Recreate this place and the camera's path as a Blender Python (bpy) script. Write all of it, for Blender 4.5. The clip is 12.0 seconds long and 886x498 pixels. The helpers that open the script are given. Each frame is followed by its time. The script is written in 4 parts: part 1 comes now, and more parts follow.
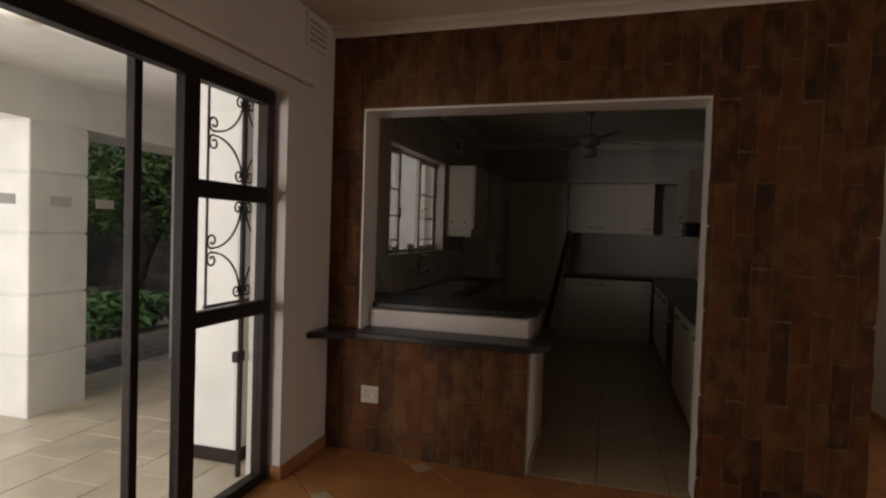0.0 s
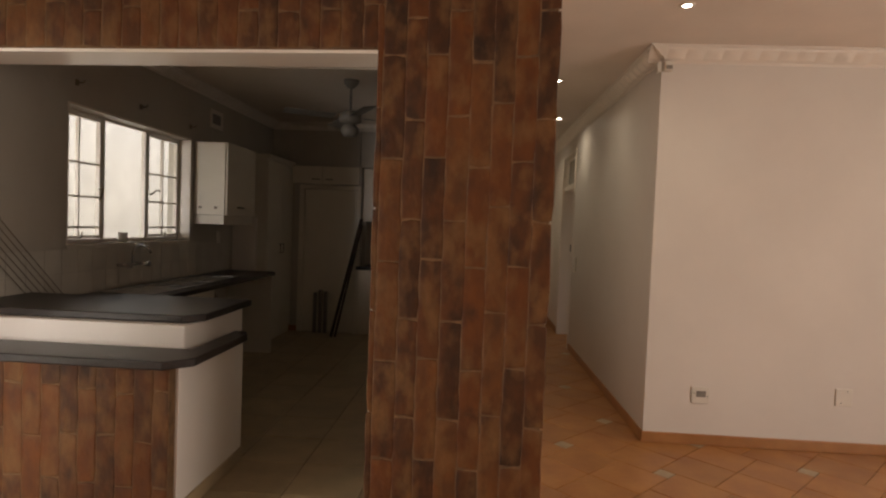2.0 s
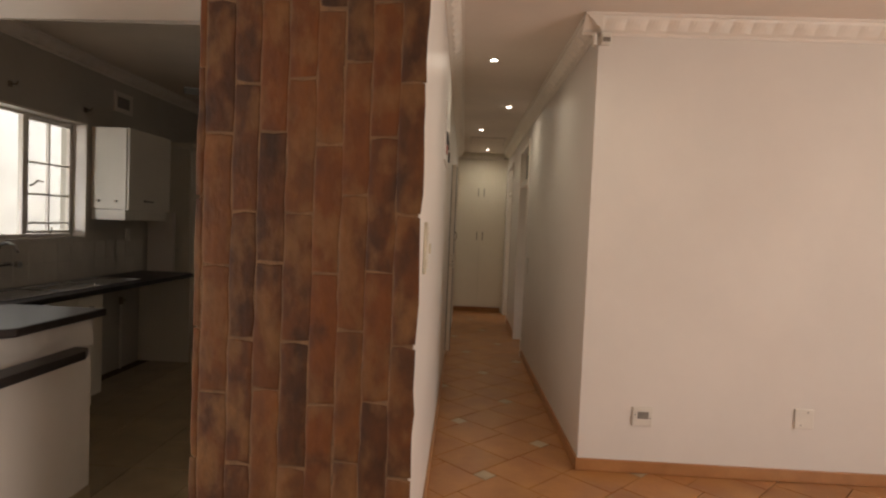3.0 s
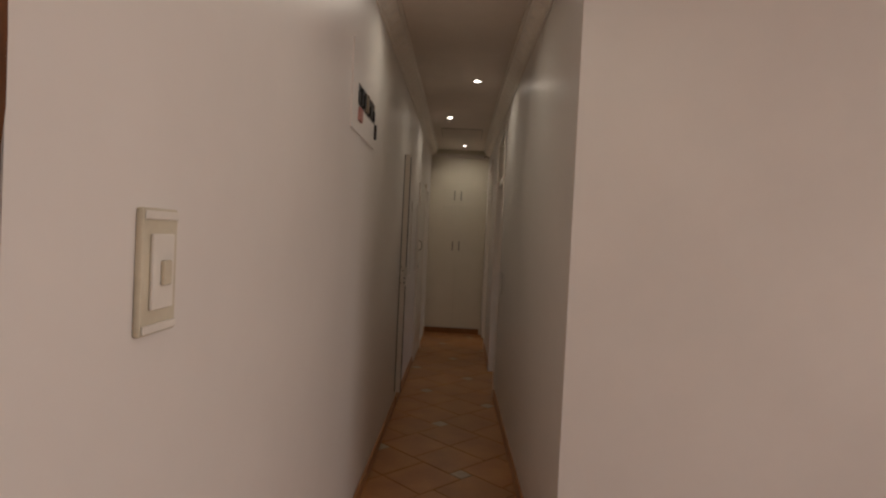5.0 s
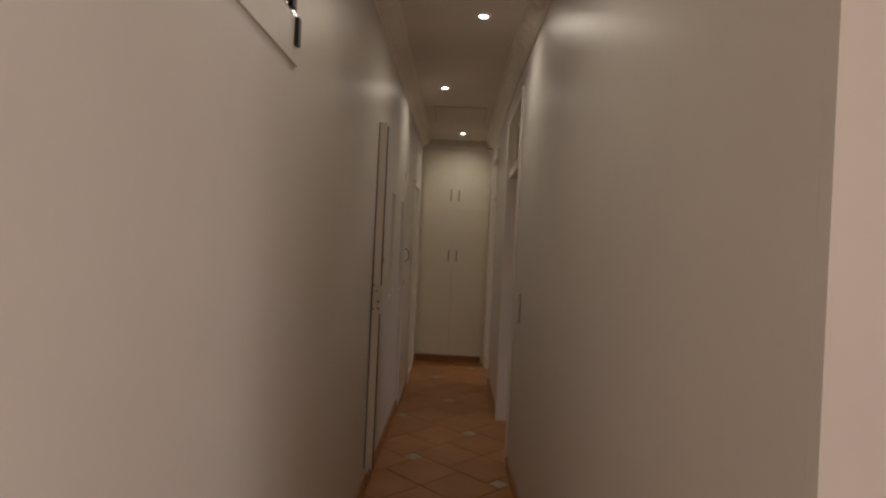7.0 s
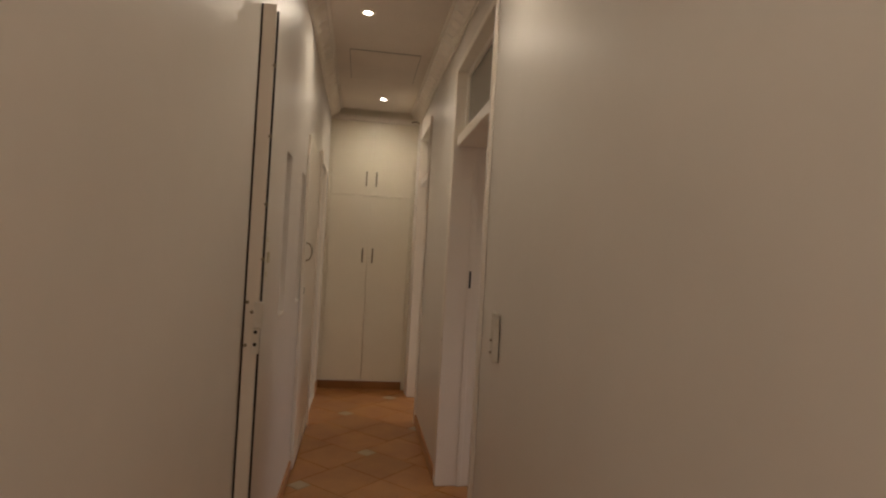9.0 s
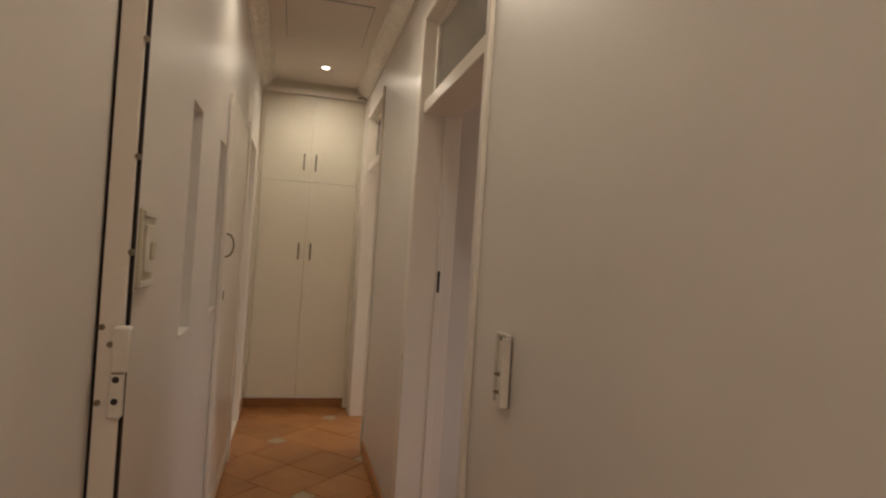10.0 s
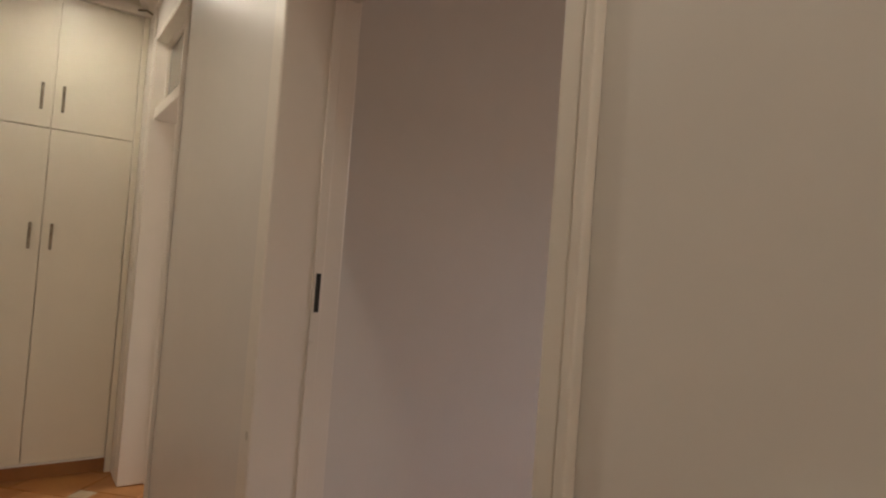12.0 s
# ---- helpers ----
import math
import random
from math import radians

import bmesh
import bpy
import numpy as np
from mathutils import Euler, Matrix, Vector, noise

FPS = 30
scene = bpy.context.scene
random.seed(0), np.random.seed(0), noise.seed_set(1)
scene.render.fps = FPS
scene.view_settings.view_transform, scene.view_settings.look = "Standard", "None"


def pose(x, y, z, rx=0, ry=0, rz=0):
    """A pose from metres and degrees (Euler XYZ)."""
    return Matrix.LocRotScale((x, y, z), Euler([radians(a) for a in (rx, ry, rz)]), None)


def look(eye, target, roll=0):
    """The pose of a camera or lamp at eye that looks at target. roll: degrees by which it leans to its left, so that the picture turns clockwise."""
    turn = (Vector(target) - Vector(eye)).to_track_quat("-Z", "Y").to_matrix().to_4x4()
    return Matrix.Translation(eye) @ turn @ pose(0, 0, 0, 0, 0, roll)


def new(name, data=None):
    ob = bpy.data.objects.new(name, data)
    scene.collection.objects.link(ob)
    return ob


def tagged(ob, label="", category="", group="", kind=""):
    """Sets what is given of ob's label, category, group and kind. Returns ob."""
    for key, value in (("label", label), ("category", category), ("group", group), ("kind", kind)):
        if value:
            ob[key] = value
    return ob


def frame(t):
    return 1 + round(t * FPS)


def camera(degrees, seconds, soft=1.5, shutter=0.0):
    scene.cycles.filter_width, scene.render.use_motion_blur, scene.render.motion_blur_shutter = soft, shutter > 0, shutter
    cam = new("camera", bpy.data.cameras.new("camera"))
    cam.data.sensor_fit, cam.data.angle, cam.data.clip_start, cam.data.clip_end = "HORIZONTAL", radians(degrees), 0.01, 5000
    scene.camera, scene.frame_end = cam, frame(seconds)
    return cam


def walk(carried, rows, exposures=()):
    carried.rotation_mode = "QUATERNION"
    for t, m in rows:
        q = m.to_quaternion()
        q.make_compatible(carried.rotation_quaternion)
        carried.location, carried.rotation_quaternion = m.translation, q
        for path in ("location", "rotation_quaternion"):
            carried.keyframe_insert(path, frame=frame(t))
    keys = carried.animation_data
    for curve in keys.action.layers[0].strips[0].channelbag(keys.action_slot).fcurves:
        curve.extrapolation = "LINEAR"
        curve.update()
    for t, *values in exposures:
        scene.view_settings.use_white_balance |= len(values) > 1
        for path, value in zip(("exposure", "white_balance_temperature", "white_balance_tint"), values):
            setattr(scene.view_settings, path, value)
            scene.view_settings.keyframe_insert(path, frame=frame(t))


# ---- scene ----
cam = camera(74.5, 12.0, soft=2.2)
PATH = [
    (0, (0.614, -0.304, 1.446), (0.07, 1.62, 1.381), 1.9),
    (0.5, (0.824, -0.127, 1.461), (0.457, 1.838, 1.391), 1.9),
    (1, (1.07, 0.028, 1.438), (0.851, 2.015, 1.372), 2.2),
    (1.5, (1.338, 0.224, 1.437), (1.183, 2.25, 1.367), 2.1),
    (2, (1.58, 0.509, 1.446), (1.463, 2.504, 1.368), 2.2),
    (2.5, (1.814, 0.784, 1.445), (1.732, 2.78, 1.362), 2.3),
    (3, (2.038, 1.079, 1.449), (1.968, 3.076, 1.369), 2.4),
    (3.5, (2.185, 1.382, 1.445), (2.12, 3.38, 1.367), 2.5),
    (5.5, (2.395, 2.803, 1.431), (2.335, 4.802, 1.4), 2.8),
    (6, (2.403, 3.181, 1.409), (2.342, 5.18, 1.389), 2.6),
    (6.5, (2.389, 3.558, 1.409), (2.33, 5.557, 1.396), 2.6),
    (8.5, (2.242, 4.986, 1.348), (2.388, 6.98, 1.365), 3.1),
    (9, (2.228, 5.348, 1.345), (2.51, 7.328, 1.366), 3.3),
    (9.5, (2.224, 5.7, 1.352), (2.619, 7.661, 1.374), 3.5),
    (10, (2.21, 6.067, 1.327), (2.708, 8.004, 1.355), 3.7),
    (10.5, (2.221, 6.389, 1.308), (2.847, 8.288, 1.341), 3.7),
    (11, (2.235, 6.712, 1.295), (2.997, 8.56, 1.34), 3.9),
    (11.5, (2.235, 6.992, 1.291), (3.16, 8.765, 1.337), 4.0),
    (12, (2.263, 7.292, 1.305), (3.417, 8.925, 1.361), 4.3),
]
EXPOSURE = [(0.0, -1.15, 6550, 14), (0.5, -0.85, 6700, 16), (1.0, -0.22, 6900, 15), (1.5, 0.23, 6950, 14), (2.5, 0.7, 6600, 12), (3.5, 0.93, 6350, 11), (5.5, 0.15, 6050, 14), (6.5, 0.42, 6050, 13), (8.5, 1.08, 6550, 14), (9.5, 1.45, 6450, 13), (10.5, 1.7, 6200, 12), (12.0, 1.73, 6100, 11)]
walk(cam, [(t, look(eye, target, roll)) for t, eye, target, roll in PATH], EXPOSURE)

# ---- light ----
world = bpy.data.worlds.new("sky")
scene.world = world
world.use_nodes = True
wn = world.node_tree.nodes
sky = wn.new("ShaderNodeTexSky")
sky.sky_type, sky.sun_disc = "NISHITA", False
sky.air_density, sky.dust_density, sky.ozone_density = 0.7, 7.0, 0.4
sky.sun_elevation, sky.sun_rotation = radians(59), radians(112)
world.node_tree.links.new(sky.outputs[0], wn["Background"].inputs[0])
wn["Background"].inputs[1].default_value = 0.15
sun = new("sun", bpy.data.lights.new("sun", "SUN"))
sun.data.energy, sun.data.angle, sun.data.color = 1.6, radians(30), (1, 0.92, 0.8)
sun.matrix_world = look((5, -2, 9), (0, 0, 0))


def area(name, eye, target, sx, sy, watts, colour):
    ob = new(name, bpy.data.lights.new(name, "AREA"))
    ob.data.shape, ob.data.size, ob.data.size_y = "RECTANGLE", sx, sy
    ob.data.energy, ob.data.color = watts, colour
    ob.matrix_world = look(eye, target)
    return ob


# sky light through the sliding door and the lounge window
area("door_daylight", (-1.19, 1.3, 1.1), (0, 1.3, 1.05), 1.2, 1.9, 4, (1.0, 0.9, 0.8))
area("lounge_window_daylight", (6.02, 1.3, 1.5), (0, 1.3, 1.4), 2.6, 1.3, 50, (1.0, 0.91, 0.82))
# two unseen fill lamps added outside to brighten the veranda, besides the sky
area("veranda_daylight", (-2.7, -4.6, 1.2), (-2.7, 0, 1.1), 2.4, 2.3, 620, (1.0, 0.94, 0.9))
area("veranda_garden_daylight", (-4.25, 0.3, 1.1), (0, 0.3, 0.9), 4.2, 2.0, 170, (1.0, 0.94, 0.9))
# lamp in an unseen bedroom window, added to brighten the side room
area("bedroom_window_daylight", (5.41, 7.2, 1.5), (0, 7.2, 1.4), 1.4, 1.1, 2, (1.0, 0.86, 0.72))
area("end_room_window_daylight", (5.41, 10.35, 1.5), (0, 10.35, 1.4), 1.1, 1.1, 9, (1.0, 0.84, 0.66))
SPOTS = [(2.68, 3.84), (2.207, 5.532), (2.445, 7.213), (2.196, 8.721), (2.361, 10.6)]
CEIL = 2.715
for x, y in SPOTS:
    ob = new("downlight_lamp", bpy.data.lights.new("downlight_lamp", "SPOT"))
    ob.data.energy, ob.data.color, ob.data.spot_size, ob.data.spot_blend, ob.data.shadow_soft_size = 6.0, (1, 0.88, 0.68), radians(166), 1.0, 0.03
    ob.location = (x, y, CEIL - 0.02)


# ---- materials ----
def mat(name, colour, rough=0.5, spread=0.12, scale=6.0, fine=90.0, bump=0.1, metal=0.0, stretch=(1, 1, 1), piece=0.0, second=None, coat=0.0):
    """A surface with broad and fine variation; piece: how much single pieces differ."""
    m = bpy.data.materials.new(name)
    m.use_nodes = True
    n, l = m.node_tree.nodes, m.node_tree.links
    b = n["Principled BSDF"]
    co, mp = n.new("ShaderNodeTexCoord"), n.new("ShaderNodeMapping")
    mp.inputs["Scale"].default_value = stretch
    l.new(co.outputs["Object"], mp.inputs[0])
    big, small = n.new("ShaderNodeTexNoise"), n.new("ShaderNodeTexNoise")
    for t, s, d in ((big, scale, 5.0), (small, fine, 3.0)):
        t.inputs["Scale"].default_value, t.inputs["Detail"].default_value = s, d
        l.new(mp.outputs[0], t.inputs["Vector"])
    ramp = n.new("ShaderNodeValToRGB")
    other = second or tuple(c * (1 - 2 * spread) for c in colour)
    ramp.color_ramp.elements[0].position, ramp.color_ramp.elements[1].position = 0.3, 0.68
    ramp.color_ramp.elements[0].color, ramp.color_ramp.elements[1].color = (*other, 1), (*colour, 1)
    l.new(big.outputs[0], ramp.inputs[0])
    hsv = n.new("ShaderNodeHueSaturation")
    l.new(ramp.outputs[0], hsv.inputs["Color"])
    val = n.new("ShaderNodeMath")
    val.operation = "MULTIPLY_ADD"
    l.new(small.outputs[0], val.inputs[0])
    val.inputs[1].default_value, val.inputs[2].default_value = spread, 1 - spread / 2
    last = val.outputs[0]
    if piece:
        info, add = n.new("ShaderNodeObjectInfo"), n.new("ShaderNodeMath")
        add.operation = "MULTIPLY_ADD"
        l.new(info.outputs["Random"], add.inputs[0])
        add.inputs[1].default_value = piece
        l.new(last, add.inputs[2])
        sub = n.new("ShaderNodeMath")
        sub.operation = "SUBTRACT"
        l.new(add.outputs[0], sub.inputs[0])
        sub.inputs[1].default_value = piece / 2
        last = sub.outputs[0]
    l.new(last, hsv.inputs["Value"])
    l.new(hsv.outputs[0], b.inputs["Base Color"])
    rr = n.new("ShaderNodeMath")
    rr.operation = "MULTIPLY_ADD"
    l.new(big.outputs[0], rr.inputs[0])
    rr.inputs[1].default_value, rr.inputs[2].default_value = 0.1 * rough, 0.95 * rough
    l.new(rr.outputs[0], b.inputs["Roughness"])
    b.inputs["Metallic"].default_value = metal
    b.inputs["Coat Weight"].default_value = coat
    if bump:
        bp = n.new("ShaderNodeBump")
        bp.inputs["Strength"].default_value, bp.inputs["Distance"].default_value = bump, 0.01
        mix = n.new("ShaderNodeMath")
        mix.operation = "ADD"
        l.new(big.outputs[0], mix.inputs[0]), l.new(small.outputs[0], mix.inputs[1])
        l.new(mix.outputs[0], bp.inputs["Height"]), l.new(bp.outputs[0], b.inputs["Normal"])
    return m


def brick_material():
    """Fired brick with long dark streaks, burnt patches and pale mortar smears."""
    m = mat("weathered_brick", (0.135, 0.044, 0.009), 0.7, 0.25, 14, 45, 0.4, stretch=(1, 1, 0.55), piece=0.3, second=(0.042, 0.018, 0.0075))
    n, l = m.node_tree.nodes, m.node_tree.links
    info, ramp, mix = n.new("ShaderNodeObjectInfo"), n.new("ShaderNodeValToRGB"), n.new("ShaderNodeMix")
    els = ramp.color_ramp.elements
    els[0].color, els[1].color = (0.03, 0.015, 0.009, 1), (0.16, 0.055, 0.012, 1)
    for pos, c in ((0.2, (0.19, 0.058, 0.012)), (0.4, (0.07, 0.03, 0.012)), (0.6, (0.15, 0.06, 0.017)), (0.8, (0.045, 0.02, 0.01))):
        els.new(pos).color = (*c, 1)
    ramp.color_ramp.interpolation = "CONSTANT"
    l.new(info.outputs["Random"], ramp.inputs[0])
    mix.data_type, mix.inputs["Factor"].default_value = "RGBA", 0.34
    hsv = next(x for x in n if x.type == "HUE_SAT")
    old = hsv.inputs["Color"].links[0].from_socket
    l.new(old, mix.inputs["A"]), l.new(ramp.outputs[0], mix.inputs["B"])
    co = next(x for x in n if x.type == "TEX_COORD")
    last = mix.outputs["Result"]
    mp = n.new("ShaderNodeMapping")
    mp.inputs["Scale"].default_value = (1, 1, 0.6)
    l.new(co.outputs["Object"], mp.inputs[0])
    for scale, lo, hi, most, colour in ((7, 0.6, 0.74, 0.5, (0.026, 0.013, 0.008)), (12, 0.46, 0.7, 0.75, (0.185, 0.092, 0.031))):
        tex, sm, mix2 = n.new("ShaderNodeTexNoise"), n.new("ShaderNodeMapRange"), n.new("ShaderNodeMix")
        tex.inputs["Scale"].default_value, tex.inputs["Detail"].default_value = scale, 6
        l.new((mp if scale > 10 else co).outputs[0 if scale > 10 else "Object"], tex.inputs["Vector"])
        sm.inputs[1].default_value, sm.inputs[2].default_value, sm.inputs[4].default_value = lo, hi, most
        l.new(tex.outputs[0], sm.inputs[0])
        mix2.data_type = "RGBA"
        mix2.inputs["B"].default_value = (*colour, 1)
        l.new(sm.outputs[0], mix2.inputs["Factor"]), l.new(last, mix2.inputs["A"])
        last = mix2.outputs["Result"]
    l.new(last, hsv.inputs["Color"])
    n["Principled BSDF"].inputs["Specular IOR Level"].default_value = 0.3
    return m


def glass_material(name, colour=(0.95, 0.97, 0.96), rough=0.02):
    m = bpy.data.materials.new(name)
    m.use_nodes = True
    n, l = m.node_tree.nodes, m.node_tree.links
    tr, gl, mx, fr = n.new("ShaderNodeBsdfTransparent"), n.new("ShaderNodeBsdfGlossy"), n.new("ShaderNodeMixShader"), n.new("ShaderNodeLayerWeight")
    tr.inputs[0].default_value = (*colour, 1)
    gl.inputs["Roughness"].default_value = rough
    pw, ad = n.new("ShaderNodeMath"), n.new("ShaderNodeMath")
    pw.operation, ad.operation = "POWER", "MULTIPLY_ADD"
    pw.inputs[1].default_value, ad.inputs[1].default_value, ad.inputs[2].default_value = 5, 0.8, 0.03
    l.new(fr.outputs["Facing"], pw.inputs[0]), l.new(pw.outputs[0], ad.inputs[0])
    l.new(ad.outputs[0], mx.inputs[0]), l.new(tr.outputs[0], mx.inputs[1]), l.new(gl.outputs[0], mx.inputs[2])
    l.new(mx.outputs[0], n["Material Output"].inputs[0])
    return m


def glow_material(name, colour, strength):
    m = bpy.data.materials.new(name)
    m.use_nodes = True
    b = m.node_tree.nodes["Principled BSDF"]
    b.inputs["Emission Color"].default_value, b.inputs["Emission Strength"].default_value = (*colour, 1), strength
    return m


PAINT = mat("cream_gloss_wall_paint", (0.74, 0.695, 0.64), 0.38, 0.03, 1.6, 14, 0.05)
MATT = mat("cream_matt_wall_paint", (0.74, 0.695, 0.635), 0.75, 0.035, 1.6, 14, 0.05)
CEILING = mat("matt_ceiling_paint", (0.76, 0.68, 0.6), 0.7, 0.05, 2, 40, 0.04)
OUTSIDE = mat("white_masonry_paint", (0.8, 0.79, 0.76), 0.7, 0.08, 3, 50, 0.12)
# darker than the lounge paint: the kitchen's dimness is put into this colour
KITCHEN = mat("dimmed_kitchen_wall_paint", (0.52, 0.48, 0.41), 0.5, 0.06, 2, 30, 0.06)
TRIM = mat("white_enamel", (0.8, 0.74, 0.66), 0.28, 0.02, 5, 60, 0.04)
CUPBOARD = mat("ivory_cupboard_board", (0.76, 0.7, 0.58), 0.35, 0.025, 3, 50, 0.03)
STEELPAINT = mat("dark_brown_steel", (0.028, 0.02, 0.017), 0.45, 0.2, 12, 120, 0.1)
TOP = mat("charcoal_speckled_laminate", (0.034, 0.028, 0.025), 0.32, 0.14, 30, 200, 0.02)
TOP.node_tree.nodes["Principled BSDF"].inputs["Specular IOR Level"].default_value = 0.25
STEELPAINT.node_tree.nodes["Principled BSDF"].inputs["Specular IOR Level"].default_value = 0.2
BRICK = brick_material()
MORTAR = mat("brown_mortar", (0.19, 0.105, 0.046), 0.85, 0.25, 20, 120, 0.5)
TERRA = mat("terracotta_tile", (0.41, 0.195, 0.06), 0.36, 0.14, 5, 40, 0.08, piece=0.16, second=(0.32, 0.13, 0.042))
INSET = mat("pale_inset_tile", (0.46, 0.36, 0.24), 0.4, 0.12, 14, 60, 0.06, piece=0.2)
GROUT = mat("dark_grout", (0.075, 0.042, 0.025), 0.9, 0.2, 20, 90, 0.3)
SKIRT = mat("terracotta_skirting", (0.42, 0.2, 0.075), 0.35, 0.14, 6, 40, 0.06, second=(0.34, 0.15, 0.055))
KTILE = mat("beige_kitchen_tile", (0.46, 0.36, 0.22), 0.3, 0.12, 5, 50, 0.05, piece=0.12)
KGROUT = mat("kitchen_grout", (0.16, 0.12, 0.08), 0.9, 0.2, 20, 90, 0.2)
WTILE = mat("white_wall_tile", (0.66, 0.62, 0.54), 0.2, 0.05, 6, 60, 0.02, piece=0.06)
VTILE = mat("cream_patio_tile", (0.66, 0.59, 0.45), 0.35, 0.12, 4, 50, 0.05, piece=0.1)
CHROME = mat("worn_chrome", (0.6, 0.6, 0.6), 0.22, 0.1, 20, 100, 0.02, metal=1)
DULL = mat("aged_brass_and_steel", (0.32, 0.27, 0.2), 0.4, 0.2, 30, 100, 0.05, metal=1)
PLASTIC = mat("off_white_plastic", (0.74, 0.7, 0.62), 0.35, 0.05, 10, 80, 0.02)
BLACK = mat("black_plastic", (0.02, 0.02, 0.02), 0.4, 0.2, 10, 80, 0.03)
SOCKETFACE = mat("ageing_cream_plastic", (0.62, 0.56, 0.42), 0.35, 0.08, 10, 80, 0.02)
GREYPL = mat("grey_socket_face", (0.25, 0.23, 0.2), 0.5, 0.15, 40, 100, 0.05)
RED = mat("faded_red_label", (0.45, 0.2, 0.16), 0.6, 0.2, 30, 100, 0.02)
POLE = mat("dark_varnished_wood", (0.06, 0.035, 0.025), 0.5, 0.3, 10, 80, 0.1)
STICKER = bpy.data.materials.new("translucent_sticker_film")
STICKER.use_nodes = True
STICKER.node_tree.nodes["Principled BSDF"].inputs["Base Color"].default_value = (0.75, 0.73, 0.7, 1)
STICKER.node_tree.nodes["Principled BSDF"].inputs["Alpha"].default_value = 0.45
GLASS = glass_material("window_glass")
FROST = mat("obscure_glass", (0.3, 0.27, 0.23), 0.15, 0.15, 30, 200, 0.3)
BULB = glow_material("lit_downlight", (1, 0.9, 0.75), 14)
SOIL = mat("gravel_soil", (0.16, 0.13, 0.1), 0.95, 0.5, 12, 60, 1.0)
GRAVEL = mat("pale_garden_gravel", (0.34, 0.31, 0.26), 0.95, 0.35, 14, 70, 1.0, second=(0.17, 0.14, 0.11))
BARK = mat("grey_brown_bark", (0.1, 0.08, 0.065), 0.9, 0.4, 8, 40, 0.8, stretch=(1, 1, 0.4))
LEAF = mat("green_leaf", (0.11, 0.2, 0.05), 0.5, 0.4, 3, 30, 0.1, second=(0.03, 0.07, 0.02))
PLANT = mat("bright_green_leaf", (0.13, 0.26, 0.09), 0.45, 0.3, 5, 30, 0.1, second=(0.06, 0.14, 0.05))
# white fan enamel, with the dim kitchen's shade put into its dark colour
FANPAINT = mat("shade_darkened_fan_enamel", (0.17, 0.155, 0.13), 0.5, 0.1, 8, 60, 0.03)
# dark base colour holds the shade that lies on the far wall
FARWALL = mat("garden_wall_shade_painted", (0.12, 0.11, 0.1), 0.9, 0.3, 2, 30, 0.3)
SLATE = mat("slate_stepping_stone", (0.16, 0.15, 0.13), 0.8, 0.3, 6, 40, 0.4)


# ---- mesh helpers ----
def box(bm, x0, x1, y0, y1, z0, z1, bevel=0.0, m=None):
    r = bmesh.ops.create_cube(bm, size=1, matrix=Matrix.Translation(((x0 + x1) / 2, (y0 + y1) / 2, (z0 + z1) / 2)) @ Matrix.Diagonal((x1 - x0, y1 - y0, z1 - z0, 1)))
    vs = r["verts"]
    if bevel:
        es = list({e for v in vs for e in v.link_edges})
        r = bmesh.ops.bevel(bm, geom=es, offset=bevel, segments=2, affect="EDGES", profile=0.5, clamp_overlap=True)
        vs = list({v for f in r["faces"] for v in f.verts} | {v for v in vs if v.is_valid})
    if m is not None:
        bmesh.ops.transform(bm, matrix=m, verts=vs)
    return bm


def boxes(*rows, bevel=0.0):
    bm = bmesh.new()
    for r in rows:
        box(bm, *r, bevel=bevel)
    return bm


def tube(points, radius, sides=8, bm=None):
    """A round bar along points; radius a number or one for each point."""
    bm = bm or bmesh.new()
    pts = [Vector(p) for p in points]
    rad = radius if isinstance(radius, (list, tuple)) else [radius] * len(pts)
    rings = []
    side = None
    for i, p in enumerate(pts):
        d = (pts[min(i + 1, len(pts) - 1)] - pts[max(i - 1, 0)]).normalized()
        if side is None:
            side = d.orthogonal().normalized()
        side = (side - d * side.dot(d)).normalized()
        up = d.cross(side)
        rings.append([bm.verts.new(p + rad[i] * (math.cos(a) * side + math.sin(a) * up)) for a in [k * math.tau / sides for k in range(sides)]])
    for a, b in zip(rings, rings[1:]):
        for k in range(sides):
            bm.faces.new((a[k], a[(k + 1) % sides], b[(k + 1) % sides], b[k]))
    bm.faces.new(rings[0][::-1]), bm.faces.new(rings[-1])
    return bm


def lathe(profile, centre, sides=24, bm=None):
    """Turns (radius, z) pairs round an upright axis."""
    bm = bm or bmesh.new()
    rings = [[bm.verts.new((centre[0] + r * math.cos(a), centre[1] + r * math.sin(a), centre[2] + z)) for a in [k * math.tau / sides for k in range(sides)]] for r, z in profile]
    for a, b in zip(rings, rings[1:]):
        for k in range(sides):
            bm.faces.new((a[k], a[(k + 1) % sides], b[(k + 1) % sides], b[k]))
    bm.faces.new(rings[0][::-1]), bm.faces.new(rings[-1])
    return bm


def slab(points, z0, z1, bevel=0.0):
    bm = bmesh.new()
    f = bm.faces.new([bm.verts.new((x, y, z0)) for x, y in points])
    r = bmesh.ops.extrude_face_region(bm, geom=[f])
    bmesh.ops.translate(bm, verts=[v for v in r["geom"] if isinstance(v, bmesh.types.BMVert)], vec=(0, 0, z1 - z0))
    bmesh.ops.recalc_face_normals(bm, faces=bm.faces)
    if bevel:
        bmesh.ops.bevel(bm, geom=list(bm.edges), offset=bevel, segments=3, affect="EDGES", profile=0.5, clamp_overlap=True)
    return bm


def mesh(name, bm, material, smooth=False):
    bmesh.ops.recalc_face_normals(bm, faces=bm.faces)
    me = bpy.data.meshes.new(name)
    bm.to_mesh(me)
    bm.free()
    me.materials.append(material)
    if smooth:
        me.shade_smooth()
    return me


